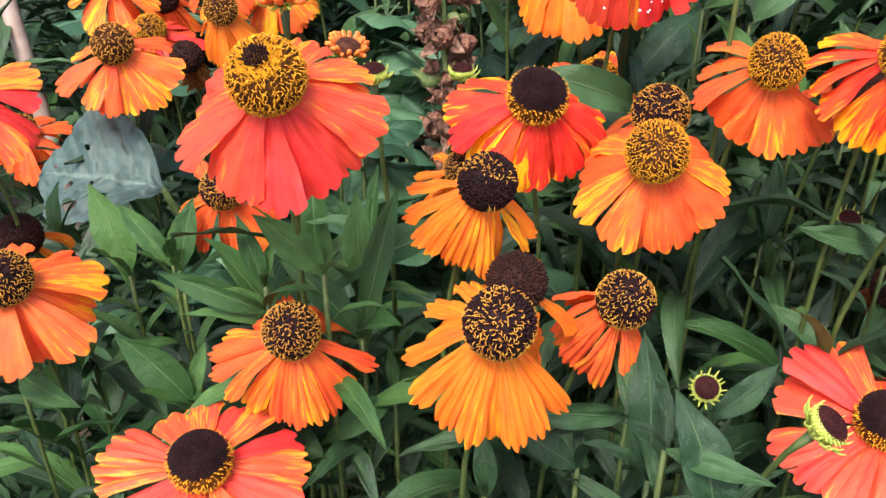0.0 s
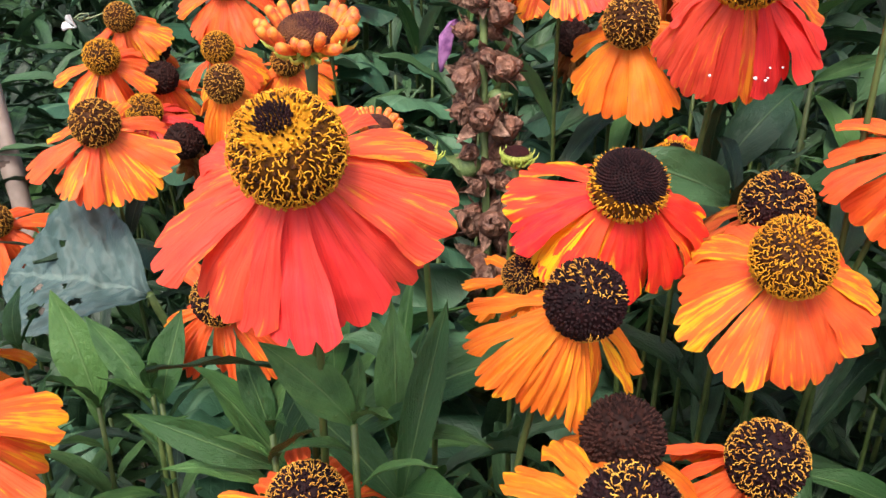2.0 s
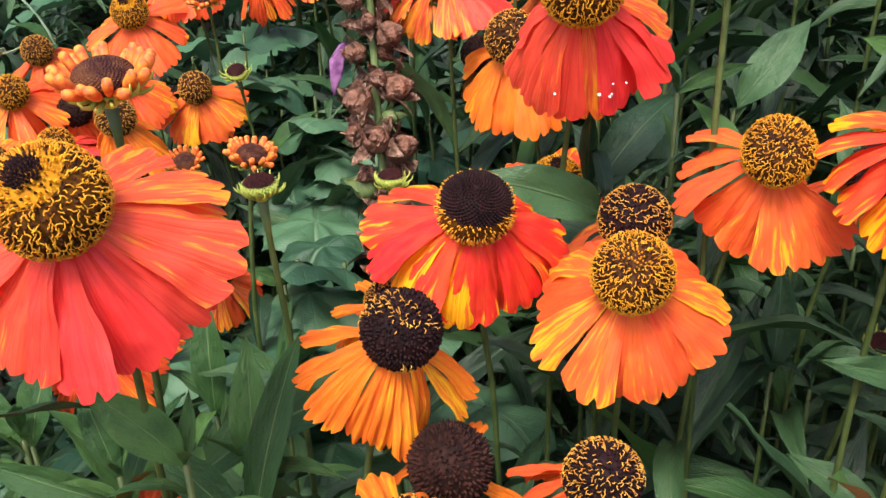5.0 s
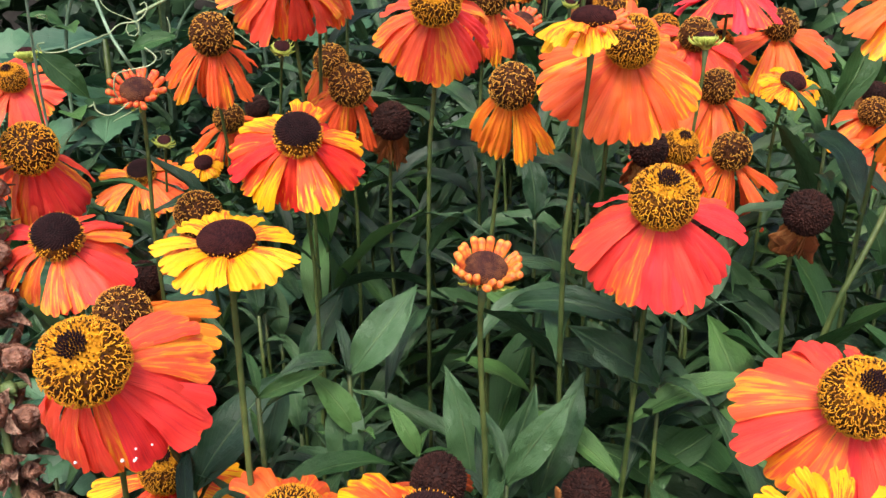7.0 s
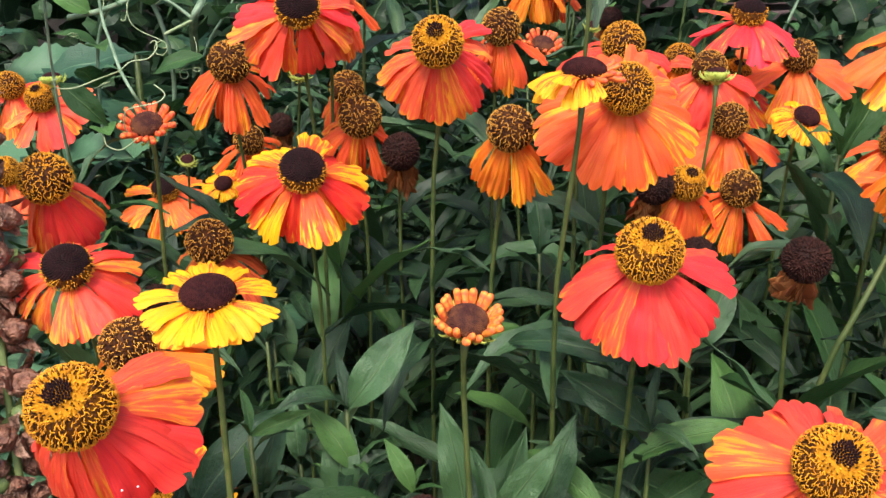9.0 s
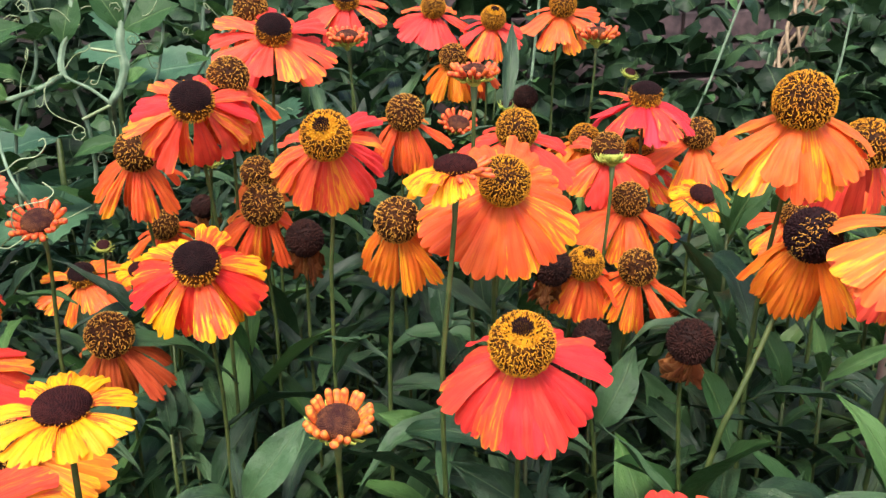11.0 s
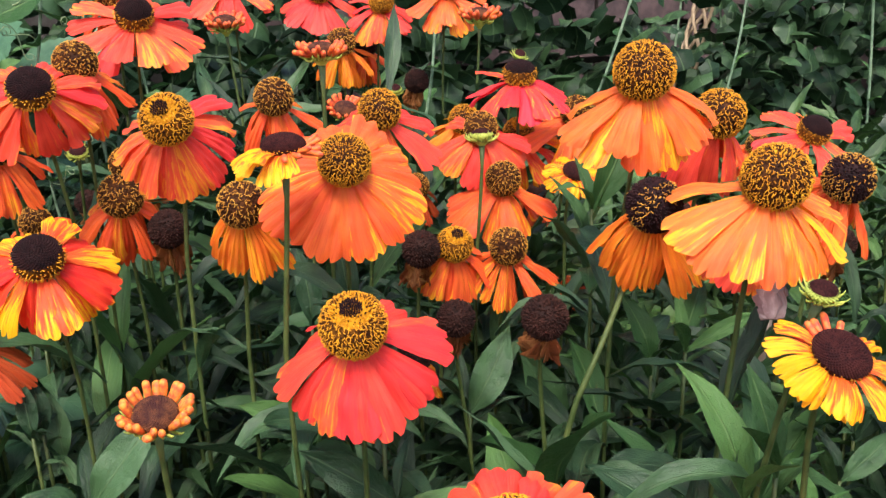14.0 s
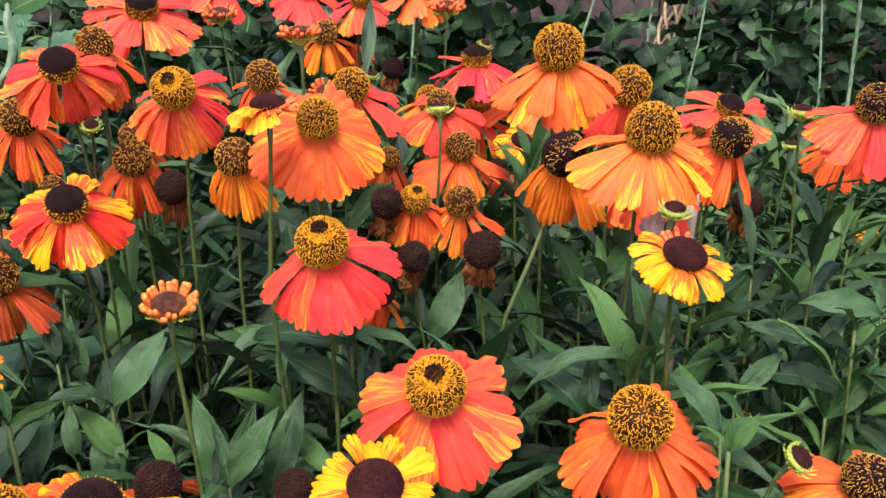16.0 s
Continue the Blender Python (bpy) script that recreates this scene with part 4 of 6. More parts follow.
hang("leaf", mesh_of("leaf", bm, GREY_LEAF), big, Matrix.Translation((0.003, -0.095, 0.880)) @ Matrix.Rotation(radians(172), 4, "Z") @ Matrix.Rotation(radians(-12), 4, "Y") @ Matrix.Rotation(radians(-30), 4, "X") @ Matrix.Scale(0.088, 4))
bm = bmesh.new()
add_tube(bm, bend(Vector((0, 0, 0)), Vector((0.02, 0, 0.4)), Vector((0.03, 0, 0.7)), Vector((0.003, -0.095, 0.880)), 10), 0.002, 6)
hang("leaf_stalk", mesh_of("leaf_stalk", bm, STEM), big)
tagged(big, "large grey-green crinkled leaf with insect holes on stalk", "plant")


# ---- tall plant with toothed leaves ----
TOOTHED = [mesh_of("leaf", leaf_mesh(k + 40, 0.62, 30, 0.25, 8, 24, 0.03, 0.10), LEAF_BLUE) for k in range(4)]


def toothed_plant(x, y, height, seed):
    rng = random.Random(seed)
    thing = new("toothed_leaf_plant")
    thing.matrix_basis = Matrix.Translation((x, y, 0))
    bm = bmesh.new()
    pts = bend(Vector((0, 0, 0)), Vector((0, 0, height * 0.4)), Vector((0.01, 0, height * 0.7)), Vector((0.02, -0.02, height)), 14)
    add_tube(bm, pts, 0.003, 6)
    hang("stem", mesh_of("stem", bm, STEM), thing)
    a = rng.uniform(0, 3)
    z = height
    while z > height - 0.45:
        for side in (0, math.pi):
            p = min(pts, key=lambda q: abs(q.z - z))
            p = Vector((p.x, p.y, z))
            set_leaf(thing, p, a + side, radians(rng.uniform(-5, 30)), rng.uniform(0.085, 0.125), rng, None, rng.choice(TOOTHED))
        a += math.pi / 2 + rng.uniform(-0.2, 0.2)
        z -= rng.uniform(0.035, 0.055)
    return tagged(thing, "tall plant with broad toothed dark green leaves", "plant", "toothed plants")


for k, (x, y, h) in enumerate(((-0.16, 1.02, 1.06), (-0.02, 0.98, 1.04), (0.10, 1.00, 1.02), (-0.28, 0.95, 1.00), (0.02, 1.12, 1.12), (0.18, 0.95, 1.03), (-0.10, 0.92, 0.99))):
    toothed_plant(x, y, h, 30 + k)


# ---- sweet pea vine with tendrils ----
OVAL = [mesh_of("leaf", leaf_mesh(k + 70, 0.52, 26, 0.3, 6, 12, 0.03), LEAF_FRESH) for k in range(4)]


def spiral_tendril(p, way, length, turns, seed):
    rng = random.Random(seed)
    way = way.normalized()
    side = way.orthogonal().normalized()
    side = Matrix.Rotation(rng.uniform(0, 6.28), 3, way) @ side
    pts = []
    for i in range(26):
        t = i / 25
        if t < 0.6:
            pts.append(p + way * length * t + side * length * 0.10 * math.sin(t * 7))
        else:
            q = (t - 0.6) / 0.4
            r = 0.10 * length * (1 - 0.7 * q)
            ang = q * turns * math.tau
            pts.append(p + way * (length * 0.6 + r * math.sin(ang)) + side * (length * 0.10 * math.sin(4.2) + r * (1 - math.cos(ang))))
    return pts


def pea_vine(points, seed, thick=0.0014, every=0.075, leaf=0.04):
    rng = random.Random(seed)
    pts = [Vector(p) for p in points]
    thing = new("pea_vine")
    base = Vector((pts[0].x, pts[0].y, 0))
    thing.matrix_basis = Matrix.Translation(base)
    path = []
    for i in range(len(pts) - 1):
        before, after = pts[max(0, i - 1)], pts[min(len(pts) - 1, i + 2)]
        path += bend(pts[i] - base, pts[i] - base + (pts[i + 1] - before) / 6, pts[i + 1] - base - (after - pts[i]) / 6, pts[i + 1] - base, 8)[:-1]
    path.append(pts[-1] - base)
    bm = bmesh.new()
    add_tube(bm, path, thick, 6)
    hang("stem", mesh_of("stem", bm, VINE), thing)
    gone = 0.0
    for a, b in zip(path, path[1:]):
        gone += (b - a).length
        if gone > every and b.z > 0.7:
            gone = 0.0
            az = rng.uniform(-2.8, -0.3)
            for side in (-0.7, 0.7):
                set_leaf(thing, b, az + side, radians(rng.uniform(0, 50)), leaf * rng.uniform(0.8, 1.2), rng, None, rng.choice(OVAL))
            bm = bmesh.new()
            way = Vector((math.cos(az), math.sin(az), rng.uniform(-0.2, 0.6)))
            add_tube(bm, spiral_tendril(b, way, rng.uniform(0.04, 0.07), rng.uniform(1.2, 2.4), seed * 10 + len(bm.verts)), 0.00042, 4)
            hang("tendril", mesh_of("tendril", bm, TENDRIL), thing)
    return tagged(thing, "grey-green climbing pea vine with oval leaves and curling tendrils", "climbing plant", "pea vines")


def rod(name, points, thick, mat, parent, base, steps=7):
    """A thin shoot through points."""
    pts = [Vector(p) - base for p in points]
    path = []
    for i in range(len(pts) - 1):
        before, after = pts[max(0, i - 1)], pts[min(len(pts) - 1, i + 2)]
        path += bend(pts[i], pts[i] + (pts[i + 1] - before) / 6, pts[i + 1] - (after - pts[i]) / 6, pts[i + 1], steps)[:-1]
    path.append(pts[-1])
    bm = bmesh.new()
    add_tube(bm, path, thick, 6)
    return path, hang(name, mesh_of(name, bm, mat), parent)


def blade(parent, base, a, b, mesh, wide=1.0, face=(0, -0.8, 0.6)):
    """One leaf from a to b, its upper side turned towards face."""
    a, b = Vector(a) - base, Vector(b) - base
    way = b - a
    m = Matrix.Translation(a) @ Matrix.Rotation(math.atan2(way.y, way.x), 4, "Z") @ Matrix.Rotation(-math.asin(way.z / way.length), 4, "Y")
    local = m.to_3x3().inverted() @ Vector(face)
    m = m @ Matrix.Rotation(math.atan2(-local.y, local.z), 4, "X") @ Matrix.Diagonal((way.length, way.length * wide, way.length, 1))
    return hang("leaf", mesh, parent, m)


def winged_pea():
    """The stout everlasting pea: winged stem, broad leaves and tendrils."""
    thing = new("pea_vine")
    base = Vector((0.075, 0.86, 0))
    thing.matrix_basis = Matrix.Translation(base)
    path, _ = rod("stem", ((0.05, 1.04, 0), (0.05, 1.03, 0.5), (0.05, 0.98, 0.97), (0.064, 0.875, 1.055), (0.071, 0.833, 1.083), (0.079, 0.835, 1.098), (0.083, 0.839, 1.113), (0.081, 0.843, 1.126), (0.083, 0.848, 1.143), (0.089, 0.854, 1.166), (0.094, 0.86, 1.20), (0.092, 0.87, 1.25)), 0.0016, VINE, thing, base)
    bm = bmesh.new()
    grid_faces(bm, [[p + Vector((-0.0034, 0.0006, 0)), p + Vector((-0.0015, -0.0012, 0)), p + Vector((0, -0.0019, 0)), p + Vector((0.0015, -0.0012, 0)), p + Vector((0.0034, 0.0010, 0))] for p in path[8:]])
    hang("stem_wing", mesh_of("stem_wing", bm, VINE), thing)
    other, _ = rod("side_stem", ((0.071, 0.833, 1.083), (0.055, 0.842, 1.095), (0.035, 0.848, 1.107), (0.036, 0.854, 1.127), (0.045, 0.857, 1.144), (0.046, 0.862, 1.17), (0.04, 0.87, 1.23)), 0.0015, VINE, thing, base)
    bm = bmesh.new()
    grid_faces(bm, [[p + Vector((-0.0026, 0.0006, 0)), p + Vector((0, -0.0017, 0)), p + Vector((0.0026, 0.0006, 0))] for p in other[14:]])
    hang("stem_wing", mesh_of("stem_wing", bm, VINE), thing)
    low, _ = rod("side_stem", ((0.035, 0.848, 1.107), (0.019, 0.849, 1.098), (-0.004, 0.851, 1.090), (-0.03, 0.86, 1.085)), 0.0022, VINE, thing, base)
    rod("side_stem", ((0.071, 0.833, 1.083), (0.060, 0.834, 1.078), (0.047, 0.835, 1.072)), 0.0013, TENDRIL, thing, base)
    rod("side_stem", ((0.081, 0.843, 1.122), (0.070, 0.845, 1.124), (0.058, 0.847, 1.126)), 0.0012, TENDRIL, thing, base)
    for a, b, k, wide in (((0.086, 0.845, 1.140), (0.128, 0.835, 1.162), 0, 1.25), ((0.036, 0.856, 1.130), (0.047, 0.850, 1.172), 1, 1.1), ((0.076, 0.824, 1.056), (0.036, 0.815, 1.052), 2, 0.8),
                          ((0.083, 0.848, 1.140), (0.066, 0.842, 1.180), 3, 0.9), ((0.083, 0.840, 1.10), (0.097, 0.83, 1.112), 1, 1.2), ((0.046, 0.862, 1.165), (0.02, 0.85, 1.19), 0, 1.0),
                          ((0.092, 0.858, 1.19), (0.115, 0.85, 1.215), 2, 1.1), ((-0.01, 0.852, 1.089), (-0.035, 0.84, 1.11), 3, 1.0)):
        blade(thing, base, a, b, OVAL[k], wide)
    for i, (p, w, size, turns) in enumerate((((0.089, 0.85, 1.15), (0.6, -0.3, 0.35), 0.075, 1.6), ((0.045, 0.855, 1.145), (-0.6, -0.2, 0.3), 0.06, 2.0), ((0.036, 0.85, 1.11), (0.4, -0.2, 0.35), 0.05, 0.4), ((0.035, 0.848, 1.107), (-0.5, -0.3, -0.5), 0.05, 0.3),
                                             ((0.019, 0.849, 1.098), (0.5, -0.3, -0.8), 0.075, 1.4), ((0.047, 0.86, 1.15), (0.5, -0.2, 0.1), 0.06, 1.8), ((0.083, 0.84, 1.12), (-0.5, -0.2, -0.35), 0.05, 0.5), ((0.083, 0.85, 1.14), (0.5, 0.1, -0.6), 0.06, 0.6),
                                             ((0.0, 0.85, 1.09), (0.3, -0.2, 0.9), 0.06, 1.5), ((0.09, 0.85, 1.16), (-0.4, -0.2, 0.5), 0.05, 2.0), ((0.07, 0.83, 1.07), (-0.3, -0.2, -0.9), 0.05, 1.2))):
        bm = bmesh.new()
        add_tube(bm, spiral_tendril(Vector(p) - base, Vector(w), size, turns, 300 + i), 0.00042, 4)
        hang("tendril", mesh_of("tendril", bm, TENDRIL), thing)
    return tagged(thing, "everlasting pea with pale winged stems, broad leaves and tendrils", "climbing plant", "pea vines")


winged_pea()


def thin_pea():
    """A thin pea shoot whose tendrils hold on to an opening bud."""
    thing = new("pea_vine")
    base = Vector((0.07, 0.52, 0))
    thing.matrix_basis = Matrix.Translation(base)
    rod("stem", ((0.06, 0.62, 0), (0.04, 0.60, 0.6), (0.03, 0.57, 1.06), (0.05, 0.54, 1.15), (0.069, 0.51, 1.135), (0.073, 0.50, 1.117), (0.076, 0.492, 1.111), (0.082, 0.477, 1.099), (0.087, 0.470, 1.091), (0.090, 0.474, 1.083)), 0.0007, VINE, thing, base)
    rod("tendril", ((0.082, 0.476, 1.099), (0.071, 0.480, 1.095), (0.062, 0.481, 1.092), (0.055, 0.482, 1.092), (0.053, 0.481, 1.095), (0.056, 0.480, 1.096)), 0.00029, TENDRIL, thing, base)
    rod("tendril", ((0.082, 0.476, 1.099), (0.086, 0.480, 1.102), (0.093, 0.480, 1.103), (0.097, 0.481, 1.107), (0.0965, 0.482, 1.110), (0.0945, 0.482, 1.109)), 0.00029, TENDRIL, thing, base)
    rod("tendril", ((0.089, 0.471, 1.085), (0.083, 0.472, 1.083), (0.081, 0.474, 1.077), (0.0815, 0.476, 1.073)), 0.00031, TENDRIL, thing, base)
    rod("tendril", ((0.089, 0.471, 1.085), (0.096, 0.472, 1.086), (0.099, 0.474, 1.089), (0.095, 0.475, 1.093)), 0.00031, TENDRIL, thing, base)
    rod("tendril", ((0.086, 0.474, 1.071), (0.079, 0.471, 1.067), (0.074, 0.470, 1.069), (0.073, 0.470, 1.073)), 0.00031, TENDRIL, thing, base)
    for a, b, k in (((0.04, 0.55, 1.13), (0.012, 0.54, 1.145), 0), ((0.06, 0.525, 1.146), (0.085, 0.52, 1.16), 1), ((0.032, 0.57, 1.08), (0.055, 0.56, 1.06), 2)):
        blade(thing, base, a, b, OVAL[k], 0.9)
    return tagged(thing, "thin pea shoot with tendrils curled round a flower bud", "climbing plant", "pea vines")


thin_pea()
pea_vine(((0.16, 0.92, 0.0), (0.15, 0.92, 0.8), (0.14, 0.93, 1.10), (0.15, 0.94, 1.18), (0.16, 0.95, 1.24)), 3, 0.0016, 0.05, 0.045)
pea_vine(((0.02, 0.95, 0.0), (0.0, 0.93, 0.8), (0.04, 0.90, 1.02), (0.02, 0.90, 1.12), (-0.02, 0.92, 1.20)), 4, 0.002, 0.05, 0.045)
pea_vine(((-0.21, 0.70, 0.0), (-0.2, 0.70, 0.8), (-0.22, 0.69, 0.95), (-0.25, 0.70, 1.0), (-0.24, 0.72, 1.06)), 5, 0.0009, 0.06, 0.03)

pea_vine(((0.06, 0.98, 0.0), (0.05, 0.97, 0.8), (0.06, 0.93, 1.02), (0.10, 0.92, 1.10), (0.12, 0.93, 1.22)), 6, 0.0013, 0.035, 0.034)
pea_vine(((-0.04, 0.92, 0.0), (-0.03, 0.91, 0.8), (-0.02, 0.89, 1.04), (0.01, 0.88, 1.12), (0.0, 0.90, 1.22)), 7, 0.0015, 0.035, 0.038)
pea_vine(((0.20, 1.02, 0.0), (0.20, 1.01, 0.8), (0.18, 1.00, 1.08), (0.16, 0.99, 1.14), (0.19, 1.0, 1.25)), 8, 0.0012, 0.035, 0.030)
pea_vine(((0.12, 0.90, 0.0), (0.11, 0.90, 0.8), (0.10, 0.885, 1.02), (0.13, 0.88, 1.09), (0.17, 0.89, 1.15), (0.20, 0.90, 1.22)), 9, 0.0012, 0.035, 0.032)
for k, (low, tip) in enumerate((((0.62, 1.02, 0.9), (0.72, 1.0, 1.18)), ((1.03, 1.0, 0.9), (1.01, 1.0, 1.22)), ((0.735, 0.62, 0.9), (0.734, 0.60, 1.16)), ((0.88, 1.1, 0.9), (0.93, 1.1, 1.25)), ((0.46, 1.05, 0.9), (0.50, 1.05, 1.22)))):
    a, b = Vector(low), Vector(tip)
    stalk = new("tall_stalk")
    root = Vector((a.x, a.y, 0))
    stalk.matrix_basis = Matrix.Translation(root)
    path, _ = rod("stem", (root, root + Vector((0, 0, 0.5)), a, a + (b - a) * 0.5 + Vector((0.004, 0, 0)), b), 0.0017, VINE, stalk, root)
    rng = random.Random(k + 60)
    for q in range(9):
        set_leaf(stalk, path[-2 - 2 * q], rng.uniform(0, 6.28), radians(rng.uniform(10, 60)), rng.uniform(0.02, 0.035), rng, None, rng.choice(OVAL))
    tagged(stalk, "tall thin pale green stalk with small leaves", "plant", "tall stalks")

# a white blossom on the vine
bm = bmesh.new()
for k in range(3):
    # petals folded forward round the keel
    grid_faces(bm, [[(0.011 * s * math.cos(k * 1.1 + w * 0.75 * s), 0.006 * s * math.sin(k * 1.1 + w * 0.75 * s) + 0.003 * w * w * s, 0.014 * s * (1 - 0.25 * w * w) + 0.001 * math.sin(9 * w)) for w in (-1, -0.5, 0, 0.5, 1)] for s in (0.05, 0.35, 0.7, 1.0)])
blossom = new("white_blossom", mesh_of("white_blossom", bm, WHITE))
blossom.matrix_basis = Matrix.Translation((-0.253, 0.666, 0.944)) @ pose(0, 0, 0, 30, -60, 0) @ Matrix.Scale(0.62, 4)
tagged(blossom, "small white pea blossom on the climbing vine", "flower")


# ---- brick wall behind the bed ----
def brick_wall(y, x0, x1, top):
    bm = bmesh.new()
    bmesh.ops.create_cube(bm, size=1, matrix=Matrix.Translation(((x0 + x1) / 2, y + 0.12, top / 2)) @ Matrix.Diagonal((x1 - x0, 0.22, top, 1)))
    wall = tagged(new("wall_back", mesh_of("wall_back", bm, MORTAR, smooth=False)), "dark weathered brick garden wall behind the bed, deepened for shade", "wall", kind="structure")
    meshes = []
    for k in range(6):
        r = random.Random(k)
        bm = bmesh.new()
        bmesh.ops.create_cube(bm, size=1, matrix=Matrix.Diagonal((0.213, 0.03, 0.063, 1)))
        bmesh.ops.bevel(bm, geom=bm.edges[:], offset=0.004, segments=1, affect="EDGES")
        for v in bm.verts:
            v.co += Vector((r.uniform(-1, 1), r.uniform(-1, 1), r.uniform(-1, 1))) * 0.0018
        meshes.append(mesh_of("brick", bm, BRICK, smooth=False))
    rng = random.Random(8)
    row, z = 0, 0.62
    while z < 1.42:
        x = 0.35 + (0.11 if row % 2 else 0)
        while x < 2.9:
            ob = hang("brick", rng.choice(meshes), wall, pose(x, y + rng.uniform(-0.003, 0.003), z, rng.uniform(-1, 1), rng.uniform(-0.6, 0.6), rng.uniform(-1, 1)))
            x += 0.223
        z += 0.074
        row += 1
    return wall


brick_wall(2.0, -3.0, 4.5, 1.9)

# ---- ivy and climbers before the wall ----
IVY = [mesh_of("leaf", lobed_mesh(k + 9, 5, 0.16, 0.03, 0.03, 4, 20), LEAF_IVY) for k in range(5)]


def climber(x, y, height, seed, lean=0.0, count=26):
    rng = random.Random(seed)
    thing = new("climbing_ivy")
    thing.matrix_basis = Matrix.Translation((x, y, 0))
    pts = [Vector((lean * z + 0.03 * math.sin(z * 5 + seed), 0.02 * math.cos(z * 4 + seed), z)) for z in (height * i / 20 for i in range(21))]
    bm = bmesh.new()
    add_tube(bm, pts, [0.005 - 0.003 * i / 20 for i in range(21)], 6)
    hang("stem", mesh_of("stem", bm, VINE), thing)
    for i in range(count):
        p = pts[rng.randrange(8, 21)] + Vector((rng.uniform(-0.10, 0.10), rng.uniform(-0.06, 0.04), rng.uniform(-0.05, 0.05)))
        m = Matrix.Translation(p) @ Matrix.Rotation(rng.uniform(-3.1, 0), 4, "Z") @ Matrix.Rotation(radians(rng.uniform(-10, 70)), 4, "Y") @ Matrix.Rotation(rng.uniform(-0.6, 0.6), 4, "X") @ Matrix.Scale(rng.uniform(0.035, 0.075), 4)
        hang("leaf", rng.choice(IVY), thing, m)
    return tagged(thing, "dark green ivy climbing in front of the brick wall", "climbing plant", "climbers")


rng = random.Random(12)
for k in range(24):
    climber(-0.25 + 0.13 * k + rng.uniform(-0.05, 0.05), rng.uniform(1.45, 1.92), rng.uniform(1.15, 1.45), 50 + k, rng.uniform(-0.12, 0.12))

# dry straw twisted round a thin cane
bm = bmesh.new()
rng = random.Random(4)
for k in range(5):
    ph = k * 1.3
    add_tube(bm, [Vector((1.07 + 0.075 * (z - 0.9) / 0.3 * 1.1 + 0.018 * math.sin(z * 30 + ph), 1.53 + 0.015 * math.cos(z * 30 + ph), z)) for z in (0.0 if k == 0 and i == 0 else 0.72 + 0.60 * i / 30 for i in range(31))], 0.0034, 5)
add_tube(bm, bend(Vector((1.15, 1.53, 1.10)), Vector((1.20, 1.5, 1.13)), Vector((1.24, 1.5, 1.16)), Vector((1.33, 1.5, 1.22)), 8), 0.003, 5)
tagged(new("dry_stem", mesh_of("dry_stem", bm, STRAW)), "dry twisted straw-coloured stem before the wall", "dead stem")


# ---- dense leaves at the back and low in the bed ----
def leaf_mass(name, count, box, seed, sizes, label, mat=LEAF_MASS, rounded=False, fine=2, clear=False):
    rng = random.Random(seed)
    shapes = []
    for k in range(6):
        bm = lobed_mesh(k + 200, 5, 0.14, 0.03, 0.03, 2, 11) if rounded else leaf_mesh(k + 100, 0.175, 48, 0.5, fine, 8, 0.03)
        bm.verts.index_update()
        bm.verts.ensure_lookup_table()
        layer = bm.loops.layers.uv.active
        shapes.append((np.array([v.co[:] for v in bm.verts]), [[v.index for v in f.verts] for f in bm.faces], [tuple(l[layer].uv) for f in bm.faces for l in f.loops]))
        bm.free()
    verts, faces, uvs, start = [], [], [], 0
    for i in range(count):
        x, y = rng.uniform(box[0], box[1]), rng.uniform(box[2], box[3])
        # ragged ends instead of straight ones
        if min(x - box[0], box[1] - x) < 0.22 * (1 + noise.noise(Vector((x * 5, y * 5, seed)))) * rng.random():
            continue
        low, high = box[4](x, y), box[5](x, y)
        z = low + (high - low) * rng.random() ** 0.7
        if clear and 0.36 < x < 0.52 and y < 0.48 and z > 0.86 and abs(x - 0.25 - 0.2505 * z - 0.4 * (0.45 - y)) < 0.026:
            continue
        if clear and any((h.x - x) ** 2 + (h.y - y) ** 2 < 0.0026 and z > h.z - 0.075 for h, _ in HEADS):
            continue
        m = np.array((Matrix.Translation((x, y, z)) @ Matrix.Rotation(rng.uniform(0, 6.28), 4, "Z") @ Matrix.Rotation(radians(-rng.uniform(10, 75)), 4, "Y") @ Matrix.Rotation(rng.uniform(-0.6, 0.6), 4, "X") @ Matrix.Scale(rng.uniform(*sizes), 4)))
        co, fs, uv = rng.choice(shapes)
        verts.append(co @ m[:3, :3].T + m[:3, 3])
        faces += [[start + q for q in f] for f in fs]
        uvs += uv
        start += len(co)
    me = bpy.data.meshes.new(name)
    me.from_pydata(np.concatenate(verts).tolist(), [], faces)
    me.uv_layers.new(name="UVMap").data.foreach_set("uv", np.array(uvs, dtype=np.float32).ravel())
    me.polygons.foreach_set("use_smooth", [True] * len(me.polygons))
    me.materials.append(mat)
    return tagged(new(name, me), label, "foliage", kind="stuff")


leaf_mass("low_foliage", 5200, (-0.7, 1.15, 0.16, 1.0, lambda x, y: 0.30, lambda x, y: bed_height(x, y) - 0.13), 1, (0.05, 0.085), "dense dark green leaves low in the flower bed")
leaf_mass("back_foliage", 3600, (-1.2, 0.45, 0.90, 1.30, lambda x, y: 0.40, lambda x, y: 0.97 + 0.12 * noise.noise(Vector((x * 3, y * 3, 0)))), 2, (0.028, 0.056), "dense green foliage behind the flowers")
leaf_mass("back_foliage", 5200, (0.22, 2.2, 0.90, 1.34, lambda x, y: 0.40, lambda x, y: 0.88 + 0.14 * noise.noise(Vector((x * 3, y * 3, 0)))), 6, (0.022, 0.046), "dense rounded green foliage behind the flowers", rounded=True)
IVY_MASS = leaf_material("leaf_mass_ivy", (0.010, 0.028, 0.012), (0.034, 0.074, 0.029), (0.10, 0.16, 0.07), share=0.06, joined=True)
